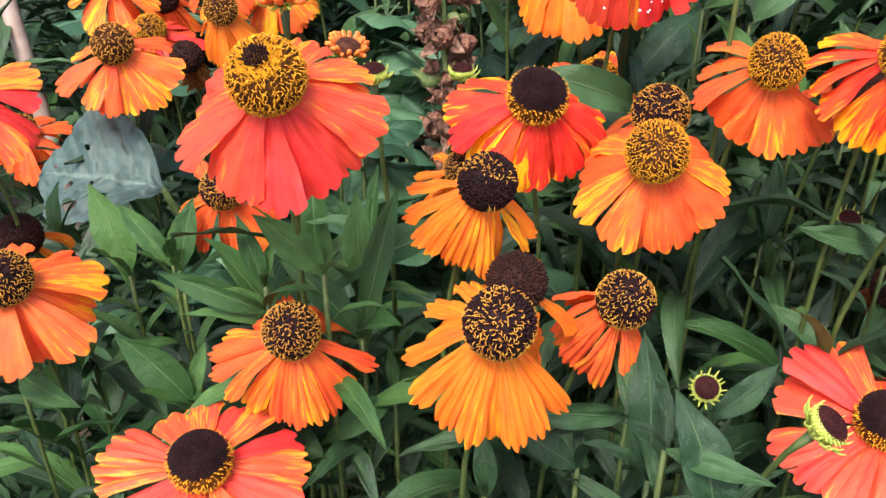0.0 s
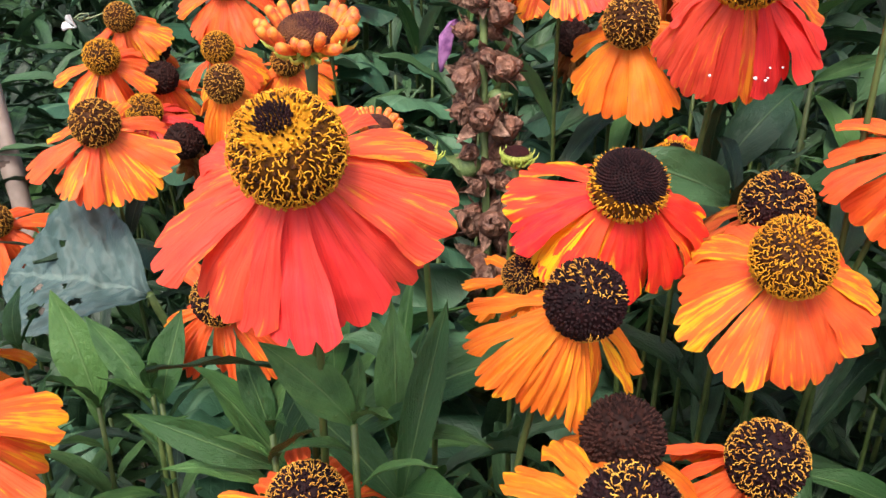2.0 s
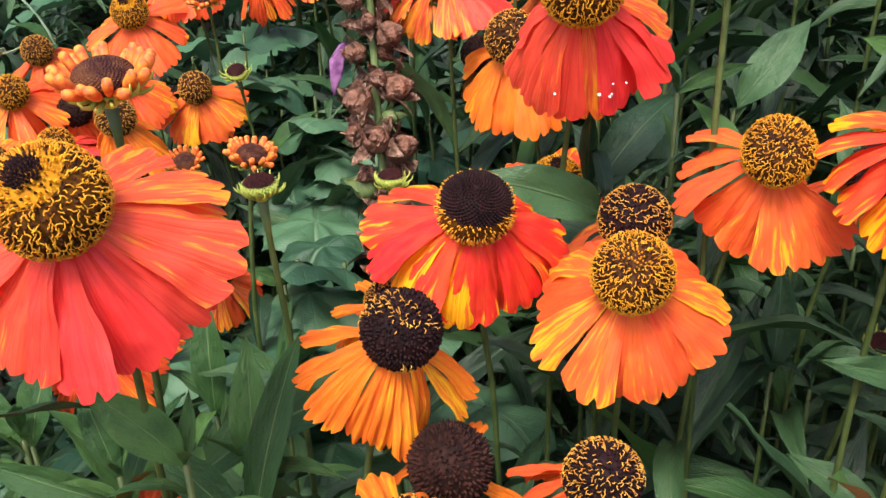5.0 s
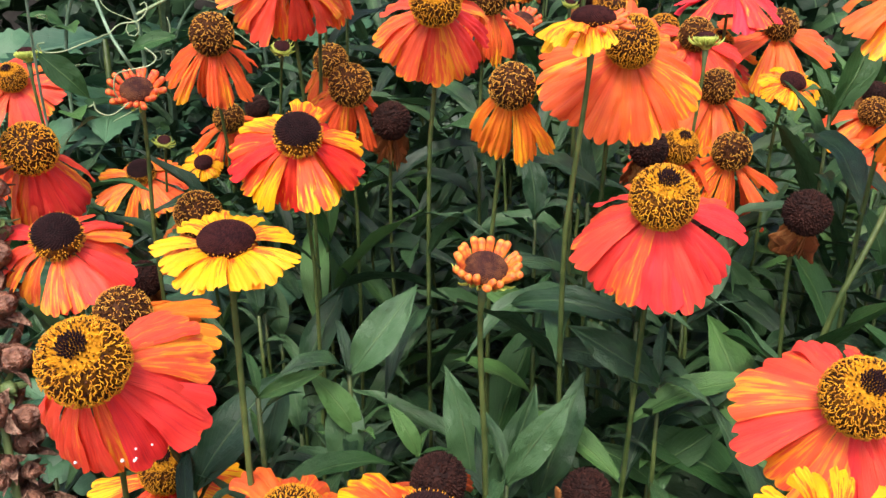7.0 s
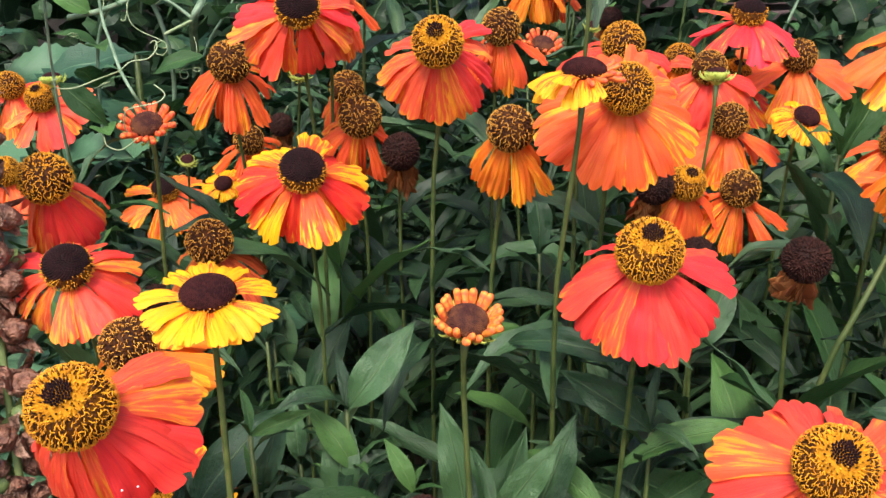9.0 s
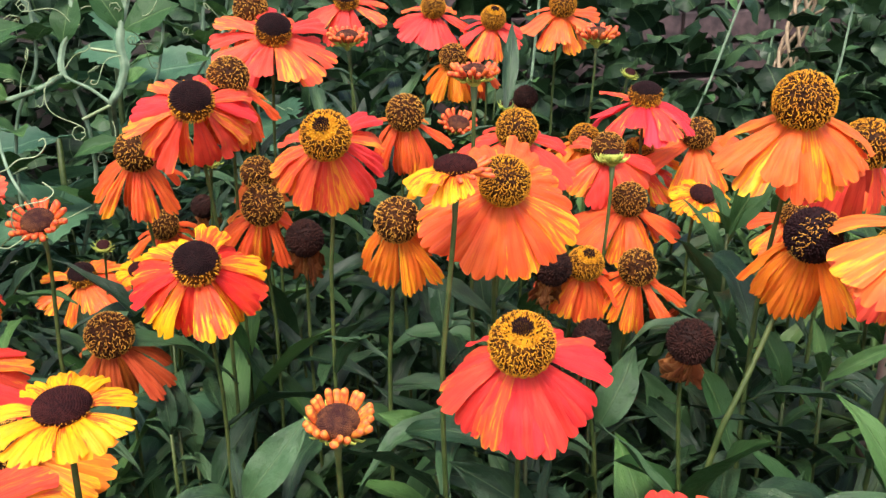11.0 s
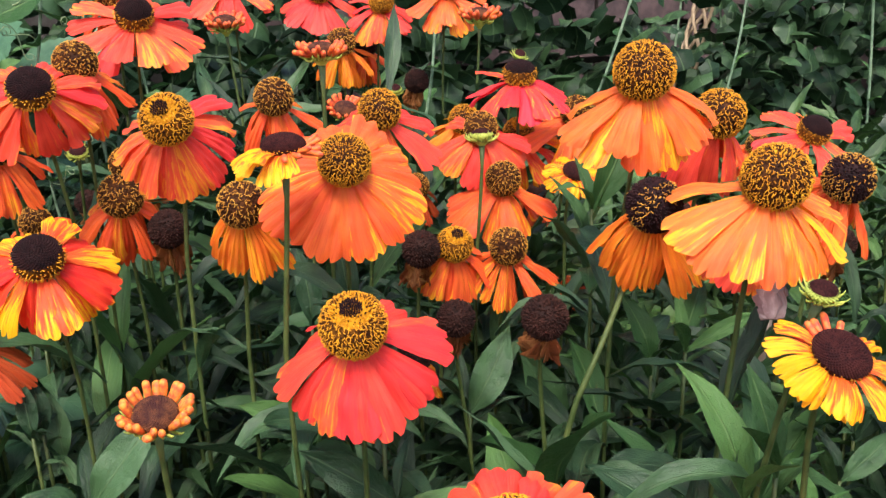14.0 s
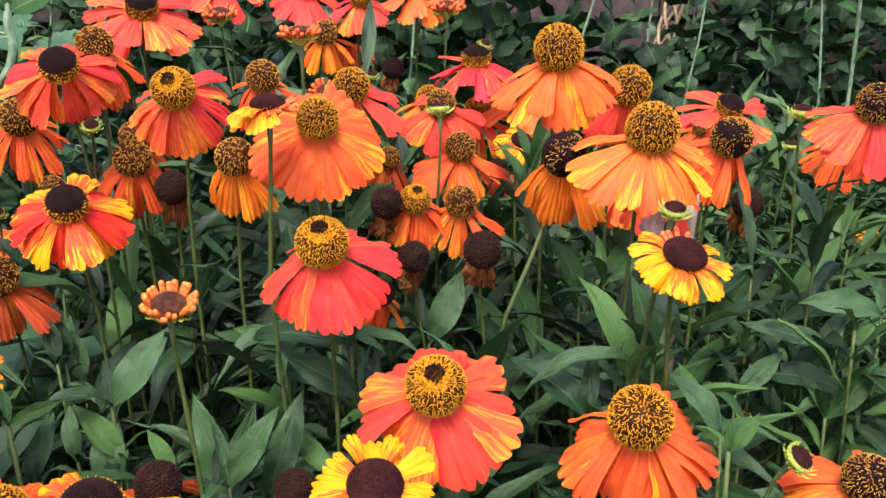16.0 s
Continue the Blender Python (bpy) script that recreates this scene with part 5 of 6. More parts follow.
leaf_mass("ivy_cover", 13000, (-1.6, 3.2, 1.35, 1.93, lambda x, y: 0.30, lambda x, y: 1.22 + 0.30 * noise.noise(Vector((x * 2.2, y * 2, 7))) - (0.12 if 0.95 < x < 1.40 else 0)), 5, (0.024, 0.060), "dark ivy leaves crowding in front of the wall", IVY_MASS, True)

# ---- the flower heads ----
flower(-0.0208, 0.2120, 1.0131, 0.0200, "mid", "red", "broad", 42, length=1.45, leaves=False, lean=37, towards=-10, petals=((-162, 26, 1.47), (-140, 32, 1.43), (-123, 40, 1.43), (-96, 42, 1.43), (-68, 50, 1.43), (-38, 50, 1.43), (-10, 46, 1.43), (24, 48, 1.47), (42, 40, 1.43), (77, 40, 1.39), (112, 40, 1.39), (148, 20, 1.03), (176, 24, 1.11)))
flower(0.0565, 0.2987, 0.9742, 0.0218, "young", "redyel", "broad", 22, length=1.45, lean=30, towards=8, petals=((-170, 28, 1.35), (-154, 44, 1.35), (-134, 50, 1.35), (-112, 54, 1.31), (-90, 56, 1.31), (-62, 58, 1.31), (-38, 50, 1.31), (-10, 42, 1.35), (4, 36, 1.35), (48, 36, 1.35), (91, 41, 1.31), (134, 28, 1.39), (170, 26, 1.39)))
flower(0.0374, 0.2380, 0.9701, 0.0178, "old", "gold", "narrow", 48, leaves=False, lean=30, towards=40, petals=((-174, 56, 1.39), (-148, 58, 1.39), (-134, 64, 1.39), (-104, 62, 1.39), (-80, 59, 1.39), (-60, 56, 1.39), (-28, 58, 1.35), (-8, 44, 1.39), (10, 34, 1.43), (38, 56, 1.35), (66, 56, 1.35), (95, 56, 1.35), (123, 56, 1.35), (152, 46, 1.39)), bare=True)
flower(0.0967, 0.2760, 0.9629, 0.0212, "full", "orange", "broad", 42, length=1.45, leaves=False, lean=37, towards=-10, petals=((-162, 38, 1.43), (-126, 36, 1.39), (-104, 42, 1.39), (-86, 42, 1.39), (-58, 48, 1.39), (-32, 44, 1.39), (0, 38, 1.39), (33, 42, 1.35), (66, 42, 1.35), (99, 42, 1.35), (132, 42, 1.35), (165, 42, 1.35)))
flower(0.106, 0.318, 0.960, 0.0212, "old", "rust", "narrow", 55, lean=30)
flower(0.047, 0.230, 0.939, 0.0192, "spent", "gold", "few", 35, lean=26)
flower(0.0398, 0.1858, 0.9547, 0.0189, "old", "gold", "narrow", 56, leaves=False, length=1.5, lean=32, towards=14, petals=((-178, 50, 1.51), (-146, 48, 1.55), (-120, 42, 1.55), (-100, 42, 1.55), (-82, 46, 1.55), (-70, 40, 1.55), (-52, 40, 1.55), (-30, 42, 1.55), (4, 59, 1.55), (30, 48, 1.5), (56, 48, 1.5), (82, 48, 1.5), (108, 48, 1.5), (134, 50, 1.55), (154, 56, 1.55)))
flower(0.0834, 0.2369, 0.9278, 0.0186, "old", "orange", "narrow", 60, lean=32, towards=48, petals=((-156, 72, 1.39), (-123, 72, 1.39), (-86, 66, 1.39), (-78, 52, 1.39), (-54, 44, 1.47), (-40, 42, 1.47), (-24, 38, 1.51), (1, 59, 1.35), (27, 59, 1.35), (53, 59, 1.35), (78, 59, 1.35), (104, 59, 1.35), (130, 59, 1.35), (156, 70, 1.39)))
flower(-0.0260, 0.2288, 0.9197, 0.0184, "old", "orange", "narrow", 42, leaves=False, length=1.5, lean=30, towards=0, petals=((-178, 26, 1.55), (-164, 26, 1.55), (-146, 24, 1.55), (-131, 40, 1.51), (-108, 44, 1.51), (-86, 36, 1.51), (-72, 38, 1.51), (-56, 42, 1.51), (-36, 44, 1.51), (-6, 38, 1.51), (38, 48, 1.51), (58, 50, 1.51), (82, 46, 1.51), (110, 39, 1.46), (139, 39, 1.46), (168, 34, 1.55)))
flower(-0.023, 0.253, 1.025, 0.0132, "ring", "orange", "stub", -26, lean=14)
flower(0.078, 0.434, 0.994, 0.0218, "old", "gold", "broad", 45, towards=-18)
speckled = flower(0.0881, 0.3193, 1.0312, 0.0233, "mid", "red", "broad", 48, length=1.38, leaves=False, lean=38, towards=-8, petals=((-166, 54, 1.43), (-136, 56, 1.43), (-116, 62, 1.43), (-80, 64, 1.39), (-50, 64, 1.39), (-24, 54, 1.43), (-2, 48, 1.47), (24, 40, 1.43), (52, 38, 1.47), (89, 53, 1.39), (126, 53, 1.39), (164, 46, 0.79)))
flower(-0.145, 0.421, 0.953, 0.0197, "old", "orange", "broad", 30)
flower(-0.172, 0.551, 0.920, 0.0197, "full", "red", "broad", 35)
flower(-0.197, 0.564, 0.948, 0.0197, "full", "orange", "broad", 40)
flower(-0.214, 0.700, 0.923, 0.0223, "spent", "orange", "narrow", 60)
flower(-0.120, 0.530, 0.961, 0.0168, "full", "orange", "broad", 45)
flower(-0.096, 0.448, 0.963, 0.0169, "old", "gold", "narrow", 60)
flower(-0.171, 0.584, 0.931, 0.0197, "spent", "orange", "narrow", 65)
flower(-0.138, 0.510, 0.916, 0.0197, "spent", "rust", "wither", 75)
flower(-0.223, 0.667, 0.951, 0.0197, "old", "orange", "broad", 40)
flower(-0.0545, 0.2038, 0.8860, 0.0206, "young", "red", "broad", 8, lean=14, towards=0, petals=((-180, 12, 1.43), (-148, 11, 1.39), (-116, 11, 1.39), (-85, 11, 1.39), (-53, 11, 1.39), (-21, 11, 1.39), (10, 22, 1.39), (29, 22, 1.43), (58, 8, 1.43), (78, 14, 1.19), (102, 12, 1.43), (126, 14, 1.43), (160, -2, 1.43), (170, 6, 1.47)))
flower(-0.133, 0.255, 0.922, 0.0197, "old", "orange", "broad", 35)
flower(-0.164, 0.326, 0.898, 0.0197, "spent", "gold", "few", 50)
flower(-0.269, 0.543, 0.854, 0.0197, "old", "orange", "broad", 45)
flower(-0.163, 0.305, 0.976, 0.0197, "full", "red", "broad", 35)
flower(0.1390, 0.2961, 0.9881, 0.0190, "full", "orange", "broad", 38, lean=38, towards=12, petals=((-178, 52, 1.39), (-136, 70, 1.35), (-98, 58, 1.35), (-78, 42, 1.39), (-52, 29, 1.47), (-34, 26, 1.55), (-4, 45, 1.35), (25, 45, 1.35), (54, 45, 1.35), (84, 45, 1.35), (114, 38, 1.39), (140, 50, 1.39)))
flower(0.1717, 0.2689, 0.9997, 0.0206, "young", "redyel", "broad", 25, lean=30, towards=18, petals=((-178, 72, 1.31), (-134, 76, 1.31), (-100, 76, 1.31), (-52, 66, 1.35), (-42, 48, 1.35), (-30, 34, 1.35), (-10, 26, 1.39), (10, 22, 1.43), (45, 45, 1.31), (80, 45, 1.31), (116, 34, 1.35), (136, 42, 1.35), (150, 59, 1.35)))
flower(0.174, 0.225, 0.888, 0.0210, "young", "red", "broad", 8, lean=20, towards=-30)
flower(0.125, 0.171, 0.934, 0.0110, "green", lean=35, towards=60, leaves=False)
flower(0.107, 0.214, 0.910, 0.0086, "green", lean=40, leaves=False)
flower(0.181, 0.302, 0.922, 0.0093, "green", lean=25)
flower(-0.002, 0.293, 0.985, 0.0096, "green", lean=10)
flower(0.029, 0.364, 0.960, 0.0101, "green", lean=8)
flower(-0.021, 0.372, 0.968, 0.0113, "ring", "orange", "stub", -26, lean=15, towards=40)
flower(-0.083, 0.494, 0.926, 0.0116, "ring", "orange", "stub", -26)
flower(-0.063, 0.452, 0.883, 0.0149, "old", "orange", "broad", 40)
flower(-0.064, 0.550, 0.958, 0.0114, "green")
flower(-0.085, 0.588, 0.994, 0.0141, "ring", "orange", "stub", -20)
flower(-0.077, 0.704, 0.991, 0.0197, "spent", "orange", "narrow", 65)
flower(-0.128, 0.584, 0.987, 0.0200, "mid", "orange", "broad", 40)
flower(0.029, 0.307, 0.941, 0.0131, "old", "gold", "narrow", 45)
flower(0.0523, 0.4601, 1.0203, 0.0208, "young", "red", "broad", 25, lean=32, towards=0, petals=((-170, 36, 1.35), (-146, 50, 1.35), (-94, 12, 1.23), (-76, 10, 1.19), (-56, 10, 1.23), (-24, 27, 1.32), (8, 54, 1.35), (34, 34, 1.35), (52, 28, 1.35), (82, 27, 1.32), (113, 27, 1.32), (144, 18, 1.35), (176, 28, 1.39)))
flower(0.104, 0.520, 1.006, 0.0222, "old", "rust", "narrow", 58)
flower(0.241, 0.341, 0.949, 0.0169, "spent", "rust", "wither", 80)
flower(0.187, 0.336, 0.966, 0.0184, "spent", "rust", "few", 60)
flower(0.215, 0.316, 0.882, 0.0197, "spent", "rust", "wither", 80)
flower(0.1725, 0.237, 0.969, 0.0140, "dome", "crimson", "short", -14, lean=42, length=0.56, n=21, curled=(-110, -92, -75, -60))
flower(0.231, 0.325, 0.875, 0.0170, "ring", "orange", "stub", -30, lean=8)
flower(0.2857, 0.2671, 1.0237, 0.0202, "mid", "red", "broad", 37, length=1.28, lean=36, towards=-17, petals=((-164, 48, 1.39), (-126, 40, 1.43), (-105, 44, 1.39), (-88, 34, 1.47), (-62, 34, 1.43), (-44, 32, 1.43), (-16, 34, 1.43), (18, 34, 1.43), (38, 38, 1.43), (48, 26, 0.99), (79, 34, 1.39), (110, 34, 1.39), (142, 29, 1.43), (174, 28, 1.43)))
flower(0.1288, 0.3159, 1.0636, 0.0150, "dome", "yelred", "short", 2, lean=10, towards=0, petals=((-146, -8, 0.91), (-122, 6, 0.95), (-104, 0, 0.95), (-78, 2, 0.95), (-52, 6, 0.95), (-24, 6, 0.95), (24, 8, 0.95), (48, 6, 0.95), (66, 2, 0.95), (88, -4, 0.95), (102, -6, 0.95), (126, -6, 0.95), (170, -2, 0.95)))
flower(0.201, 0.327, 1.044, 0.0129, "ring", "orange", "stub", -34, lean=20)
flower(0.2608, 0.3380, 1.0578, 0.0202, "mid", "red", "broad", 50, lean=32, towards=-14, petals=((-180, 32, 1.43), (-156, 40, 1.43), (-140, 44, 1.43), (-127, 54, 1.43), (-109, 48, 1.39), (-88, 44, 1.43), (-60, 54, 1.43), (-40, 44, 1.43), (-2, 29, 1.47), (8, 28, 1.47), (40, 44, 1.39), (72, 44, 1.39), (104, 44, 1.39), (136, 44, 1.43), (154, 44, 1.43)))
flower(0.1535, 0.4660, 1.0552, 0.0205, "young", "redyel", "broad", 16, length=1.45, lean=36, towards=0, petals=((-166, 44, 1.43), (-140, 44, 1.39), (-118, 64, 1.39), (-84, 12, 1.31), (-70, 12, 1.31), (-36, 58, 1.39), (-24, 42, 1.39), (4, 38, 1.43), (20, 32, 1.43), (62, 36, 1.43), (76, 26, 1.43), (112, 24, 1.43), (130, 24, 1.43), (154, 26, 1.43), (178, 32, 1.43)))
flower(0.2350, 0.4220, 1.0790, 0.0174, "old", "gold", "narrow", 52, lean=32, towards=0, petals=((-178, 64, 1.39), (-142, 68, 1.39), (-108, 70, 1.39), (-76, 58, 1.39), (-56, 52, 1.43), (-42, 44, 1.43), (-14, 60, 1.35), (14, 60, 1.35), (42, 60, 1.35), (70, 60, 1.35), (98, 60, 1.35), (126, 60, 1.35), (154, 60, 1.35)))
flower(0.2710, 0.3940, 1.0980, 0.0184, "full", "orange", "broad", 38, length=1.72, lean=48, towards=-3, petals=((-172, 22, 1.67), (-156, 22, 1.71), (-146, 34, 1.63), (-113, 28, 1.63), (-92, 26, 1.63), (-78, 28, 1.63), (-56, 26, 1.63), (-34, 18, 1.67), (-12, 26, 1.63), (21, 30, 1.58), (54, 30, 1.58), (88, 30, 1.58), (121, 30, 1.58), (154, 30, 1.58)))
flower(0.343, 0.384, 1.031, 0.0180, "spent", "rust", "wither", 80)
flower(0.321, 0.432, 1.016, 0.0166, "spent", "rust", "wither", 80)
flower(0.318, 0.477, 1.035, 0.0181, "spent", "rust", "wither", 80)
flower(0.336, 0.481, 1.034, 0.0172, "mid", "orange", "broad", 50)
flower(0.363, 0.480, 1.030, 0.0182, "old", "orange", "narrow", 48)
flower(0.416, 0.518, 1.055, 0.0140, "dome", "yelred", "short", 5, lean=28, n=12, length=0.95)
flower(0.379, 0.530, 1.052, 0.0186, "old", "orange", "broad", 36, length=1.6)
flower(0.0373, 0.5021, 1.0479, 0.0230, "full", "red", "broad", 52, lean=32, towards=0, petals=((-151, 66, 1.35), (-121, 66, 1.35), (-91, 66, 1.35), (-60, 66, 1.35), (-30, 66, 1.35), (0, 62, 1.35), (0, 84, 1.39), (48, 52, 1.39), (79, 66, 1.35), (110, 66, 1.35), (142, 50, 1.39), (178, 72, 1.31), (178, 88, 1.39)))
flower(0.114, 0.619, 1.080, 0.0234, "old", "orange", "narrow", 48)
flower(0.203, 0.536, 1.043, 0.0196, "spent", "rust", "wither", 75)
flower(0.2112, 0.4510, 1.1093, 0.0201, "mid", "red", "broad", 42, lean=51, towards=-16, petals=((-176, 32, 1.39), (-148, 38, 1.39), (-131, 52, 1.39), (-108, 50, 1.39), (-84, 52, 1.39), (-52, 48, 1.39), (-18, 48, 1.39), (18, 46, 1.39), (40, 29, 1.43), (70, 45, 1.35), (101, 45, 1.35), (132, 36, 1.39), (168, 32, 1.39)))
flower(0.183, 0.537, 1.062, 0.0208, "old", "orange", "narrow", 55)
flower(0.307, 0.501, 1.099, 0.0196, "full", "red", "broad", 35)
flower(0.1560, 0.5039, 1.1198, 0.0199, "young", "red", "broad", 6, length=1.55, lean=44, towards=0, petals=((-167, 46, 1.47), (-144, 56, 1.43), (-127, 74, 1.43), (-74, 72, 1.39), (-22, 68, 1.43), (2, 54, 1.43), (24, 38, 1.47), (38, 24, 1.47), (74, 36, 1.47), (98, 29, 1.47), (122, 24, 1.47), (134, 28, 1.47), (158, 29, 1.47), (176, 32, 1.47)))
flower(0.172, 0.536, 1.127, 0.0192, "old", "orange", "narrow", 60)
flower(0.197, 0.621, 1.145, 0.0210, "young", "red", "broad", 14, lean=40, length=1.5)
flower(0.185, 0.653, 1.156, 0.0197, "old", "orange", "narrow", 50)
flower(0.263, 0.850, 1.158, 0.0210, "young", "red", "broad", 25)
flower(0.251, 0.741, 1.133, 0.0170, "ring", "red", "stub", -20, lean=8)
flower(0.332, 0.830, 1.150, 0.0197, "full", "red", "broad", 30)
flower(0.379, 0.815, 1.140, 0.0197, "mid", "red", "broad", 30)
flower(0.419, 0.758, 1.150, 0.0197, "full", "orange", "broad", 30)
flower(0.423, 0.696, 1.131, 0.0170, "ring", "red", "stub", -20, lean=6)
flower(0.274, 0.451, 1.132, 0.0118, "ring", "red", "stub", -20, lean=4)
flower(0.265, 0.579, 1.099, 0.0203, "old", "orange", "narrow", 58)
flower(0.399, 0.790, 1.077, 0.0197, "spent", "rust", "wither", 75)
flower(0.330, 0.735, 1.067, 0.0170, "ring", "red", "stub", -20)
flower(0.362, 0.514, 1.080, 0.0113, "green", lean=0)
flower(0.382, 0.608, 1.073, 0.0184, "full", "gold", "broad", 50)
flower(0.416, 0.603, 1.063, 0.0186, "mid", "redyel", "broad", 34, length=1.7)
flower(0.405, 0.571, 1.103, 0.0190, "young", "crimson", "broad", 22, lean=14, n=12, length=1.5)
flower(0.449, 0.589, 1.075, 0.0193, "old", "orange", "broad", 30, length=1.8, n=11)
flower(0.3806, 0.3801, 1.1229, 0.0214, "full", "apricot", "broad", 42, lean=24, towards=-23, petals=((-178, 26, 1.42), (-158, 40, 1.45), (-134, 22, 1.15), (-118, 60, 1.3), (-96, 62, 1.35), (-74, 58, 1.35), (-54, 52, 1.25), (-26, 42, 1.4), (-8, 32, 1.5), (24, 40, 1.35), (60, 44, 1.3), (96, 44, 1.3), (130, 36, 1.4)))
flower(0.4350, 0.4141, 1.0984, 0.0207, "full", "red", "broad", 55, lean=28, towards=0, petals=((-150, 62, 1.41), (-118, 78, 1.43), (-60, 66, 1.47), (-16, 54, 1.47), (16, 62, 1.41), (48, 62, 1.41), (81, 62, 1.41), (113, 62, 1.41), (145, 62, 1.41), (178, 59, 1.31)))
flower(0.694, 0.749, 1.005, 0.0197, "old", "orange", "narrow", 50)
leaning = flower(0.3961, 0.3214, 1.0940, 0.0210, "full", "apricot", "broad", 27, foot=(0.36, 0.36), lean=22, towards=8, petals=((-178, 26, 1.48), (-158, 34, 1.45), (-134, 36, 1.32), (-112, 38, 1.26), (-88, 40, 1.22), (-64, 40, 1.26), (-42, 38, 1.36), (-20, 30, 1.46), (2, 20, 1.5), (30, 24, 1.4), (62, 28, 1.35), (94, 30, 1.35), (128, 26, 1.4)))
PALE = petal_material("petal_bleached", (0.42, 0.28, 0.27), (0.60, 0.46, 0.44), 0.45, (0.20, 0.12, 0.12), 0.0, 0.75, (0.36, 0.25, 0.24))
hang("petal", mesh_of("petal", petal_mesh("wither", 9), PALE), leaning, Matrix.Translation((0.403 - 0.36, 0.322 - 0.36, 1.066)) @ Matrix.Rotation(radians(25), 4, "Z") @ Matrix.Rotation(radians(112), 4, "Y") @ Matrix.Rotation(radians(70), 4, "X") @ Matrix.Scale(0.023, 4), "bleached withered petal")
flower(0.3727, 0.3559, 1.0793, 0.0192, "old", "gold", "narrow", 56, foot=(0.29, 0.38), via=(0.346, 0.362, 1.005), lean=32, towards=0, petals=((-156, 74, 1.43), (-123, 78, 1.43), (-88, 74, 1.43), (-70, 66, 1.43), (-62, 50, 1.51), (-42, 44, 1.51), (-14, 65, 1.39), (13, 65, 1.39), (40, 65, 1.39), (68, 65, 1.39), (95, 65, 1.39), (123, 65, 1.39), (150, 65, 1.39), (178, 66, 1.31)), bare=True)
flower(0.470, 0.375, 1.075, 0.0195, "old", "orange", "narrow", 58)
flower(0.557, 0.506, 1.067, 0.0188, "young", "red", "broad", 18)
flower(0.382, 0.279, 1.072, 0.0087, "green", lean=20)
flower(0.379, 0.266, 1.059, 0.0160, "dome", "yelred", "short", 6, lean=28, n=16, gaps=(75, 105), curled=(58, 76, 92, 108, 124), length=0.84)
flower(0.3568, 0.2539, 1.0047, 0.0221, "full", "orange", "broad", 43, length=1.38, lean=27, towards=5, petals=((-164, 56, 1.39), (-126, 72, 1.35), (-88, 62, 1.35), (-58, 56, 1.39), (-40, 38, 1.39), (-22, 28, 1.51), (-12, 22, 1.55), (12, 18, 1.19), (34, 16, 1.03), (68, 49, 1.35), (102, 49, 1.35), (136, 50, 0.95), (172, 59, 1.39)))
flower(0.428, 0.257, 0.972, 0.0110, "green", lean=40, towards=20)
flower(0.622, 0.553, 0.802, 0.0110, "green")
flower(0.454, 0.248, 0.962, 0.0197, "old", "orange", "broad", 40)
flower(0.578, 0.461, 1.068, 0.0132, "green", lean=8)
flower(0.683, 0.604, 1.013, 0.0110, "green", lean=8)
flower(0.545, 0.364, 1.087, 0.0197, "old", "red", "broad", 40)
flower(0.642, 0.494, 1.040, 0.0197, "spent", "orange", "narrow", 50)
flower(0.256, 0.231, 1.013, 0.0170, "dome", "yelred", "short", 5, lean=30, raised=((100, -50),))
flower(0.554, 0.476, 1.009, 0.0197, "spent", "rust", "wither", 80)
flower(0.088, 0.486, 1.074, 0.0139, "ring", "red", "stub", -15)
flower(0.115, 0.695, 1.016, 0.0196, "old", "orange", "narrow", 50)
flower(0.096, 0.686, 0.989, 0.0124, "dome", "yelred", "short", 5)
flower(0.044, 0.764, 0.965, 0.0211, "young", "orange", "broad", 22)
flower(0.066, 0.743, 0.992, 0.0106, "green")
flower(0.181, 0.632, 1.060, 0.0197, "old", "rust", "narrow", 60)
flower(0.153, 0.649, 1.067, 0.0110, "green")
flower(0.132, 0.834, 0.995, 0.0197, "spent", "rust", "wither", 75)
flower(-0.027, 0.739, 1.043, 0.0197, "mid", "red", "broad", 30)
flower(0.009, 0.644, 1.071, 0.0110, "green", lean=0)
flower(-0.054, 0.765, 1.048, 0.0197, "full", "red", "broad", 30)
flower(0.248, 0.372, 1.109, 0.0146, "dome", "yelred", "short", 12, lean=4, n=18, gaps=(-70, -50, -30, -10, 10, 30), curled=(-95, -72, -50, -35, -18, 0, 16, 32), length=0.95)
flower(0.069, 0.550, 0.963, 0.0197, "spent", "rust", "wither", 75)
flower(0.634, 0.738, 0.996, 0.0197, "spent", "rust", "wither", 75)
flower(0.950, 0.789, 0.848, 0.0180, "dome", "yelred", "short", 5)
flower(0.355, 0.630, 1.029, 0.0160, "old", "rust", "narrow", 55)
flower(0.458, 0.679, 1.003, 0.0143, "spent", "rust", "narrow", 58)
flower(0.480, 0.651, 0.942, 0.0127, "spent", "orange", "narrow", 50)
flower(0.344, 0.813, 1.110, 0.0216, "old", "gold", "narrow", 50)
flower(0.374, 0.868, 1.102, 0.0206, "spent", "orange", "narrow", 58)
flower(0.372, 0.751, 1.077, 0.0096, "green")
flower(0.480, 0.768, 1.095, 0.0101, "green")
flower(0.307, 0.455, 0.990, 0.0152, "spent", "orange", "narrow", 62)
flower(0.473, 0.435, 1.042, 0.0211, "full", "red", "broad", 48)
flower(0.515, 0.580, 1.020, 0.0179, "old", "orange", "broad", 45)
flower(0.500, 0.545, 1.012, 0.0169, "spent", "orange", "broad", 50)
flower(0.372, 0.545, 1.078, 0.0179, "old", "red", "broad", 36, length=1.6)
flower(0.466, 0.344, 0.939, 0.0058, "green", lean=10, leaves=False)
flower(0.092, 0.394, 0.946, 0.0190, "mid", "redyel", "broad", 24, lean=26, leaves=False)
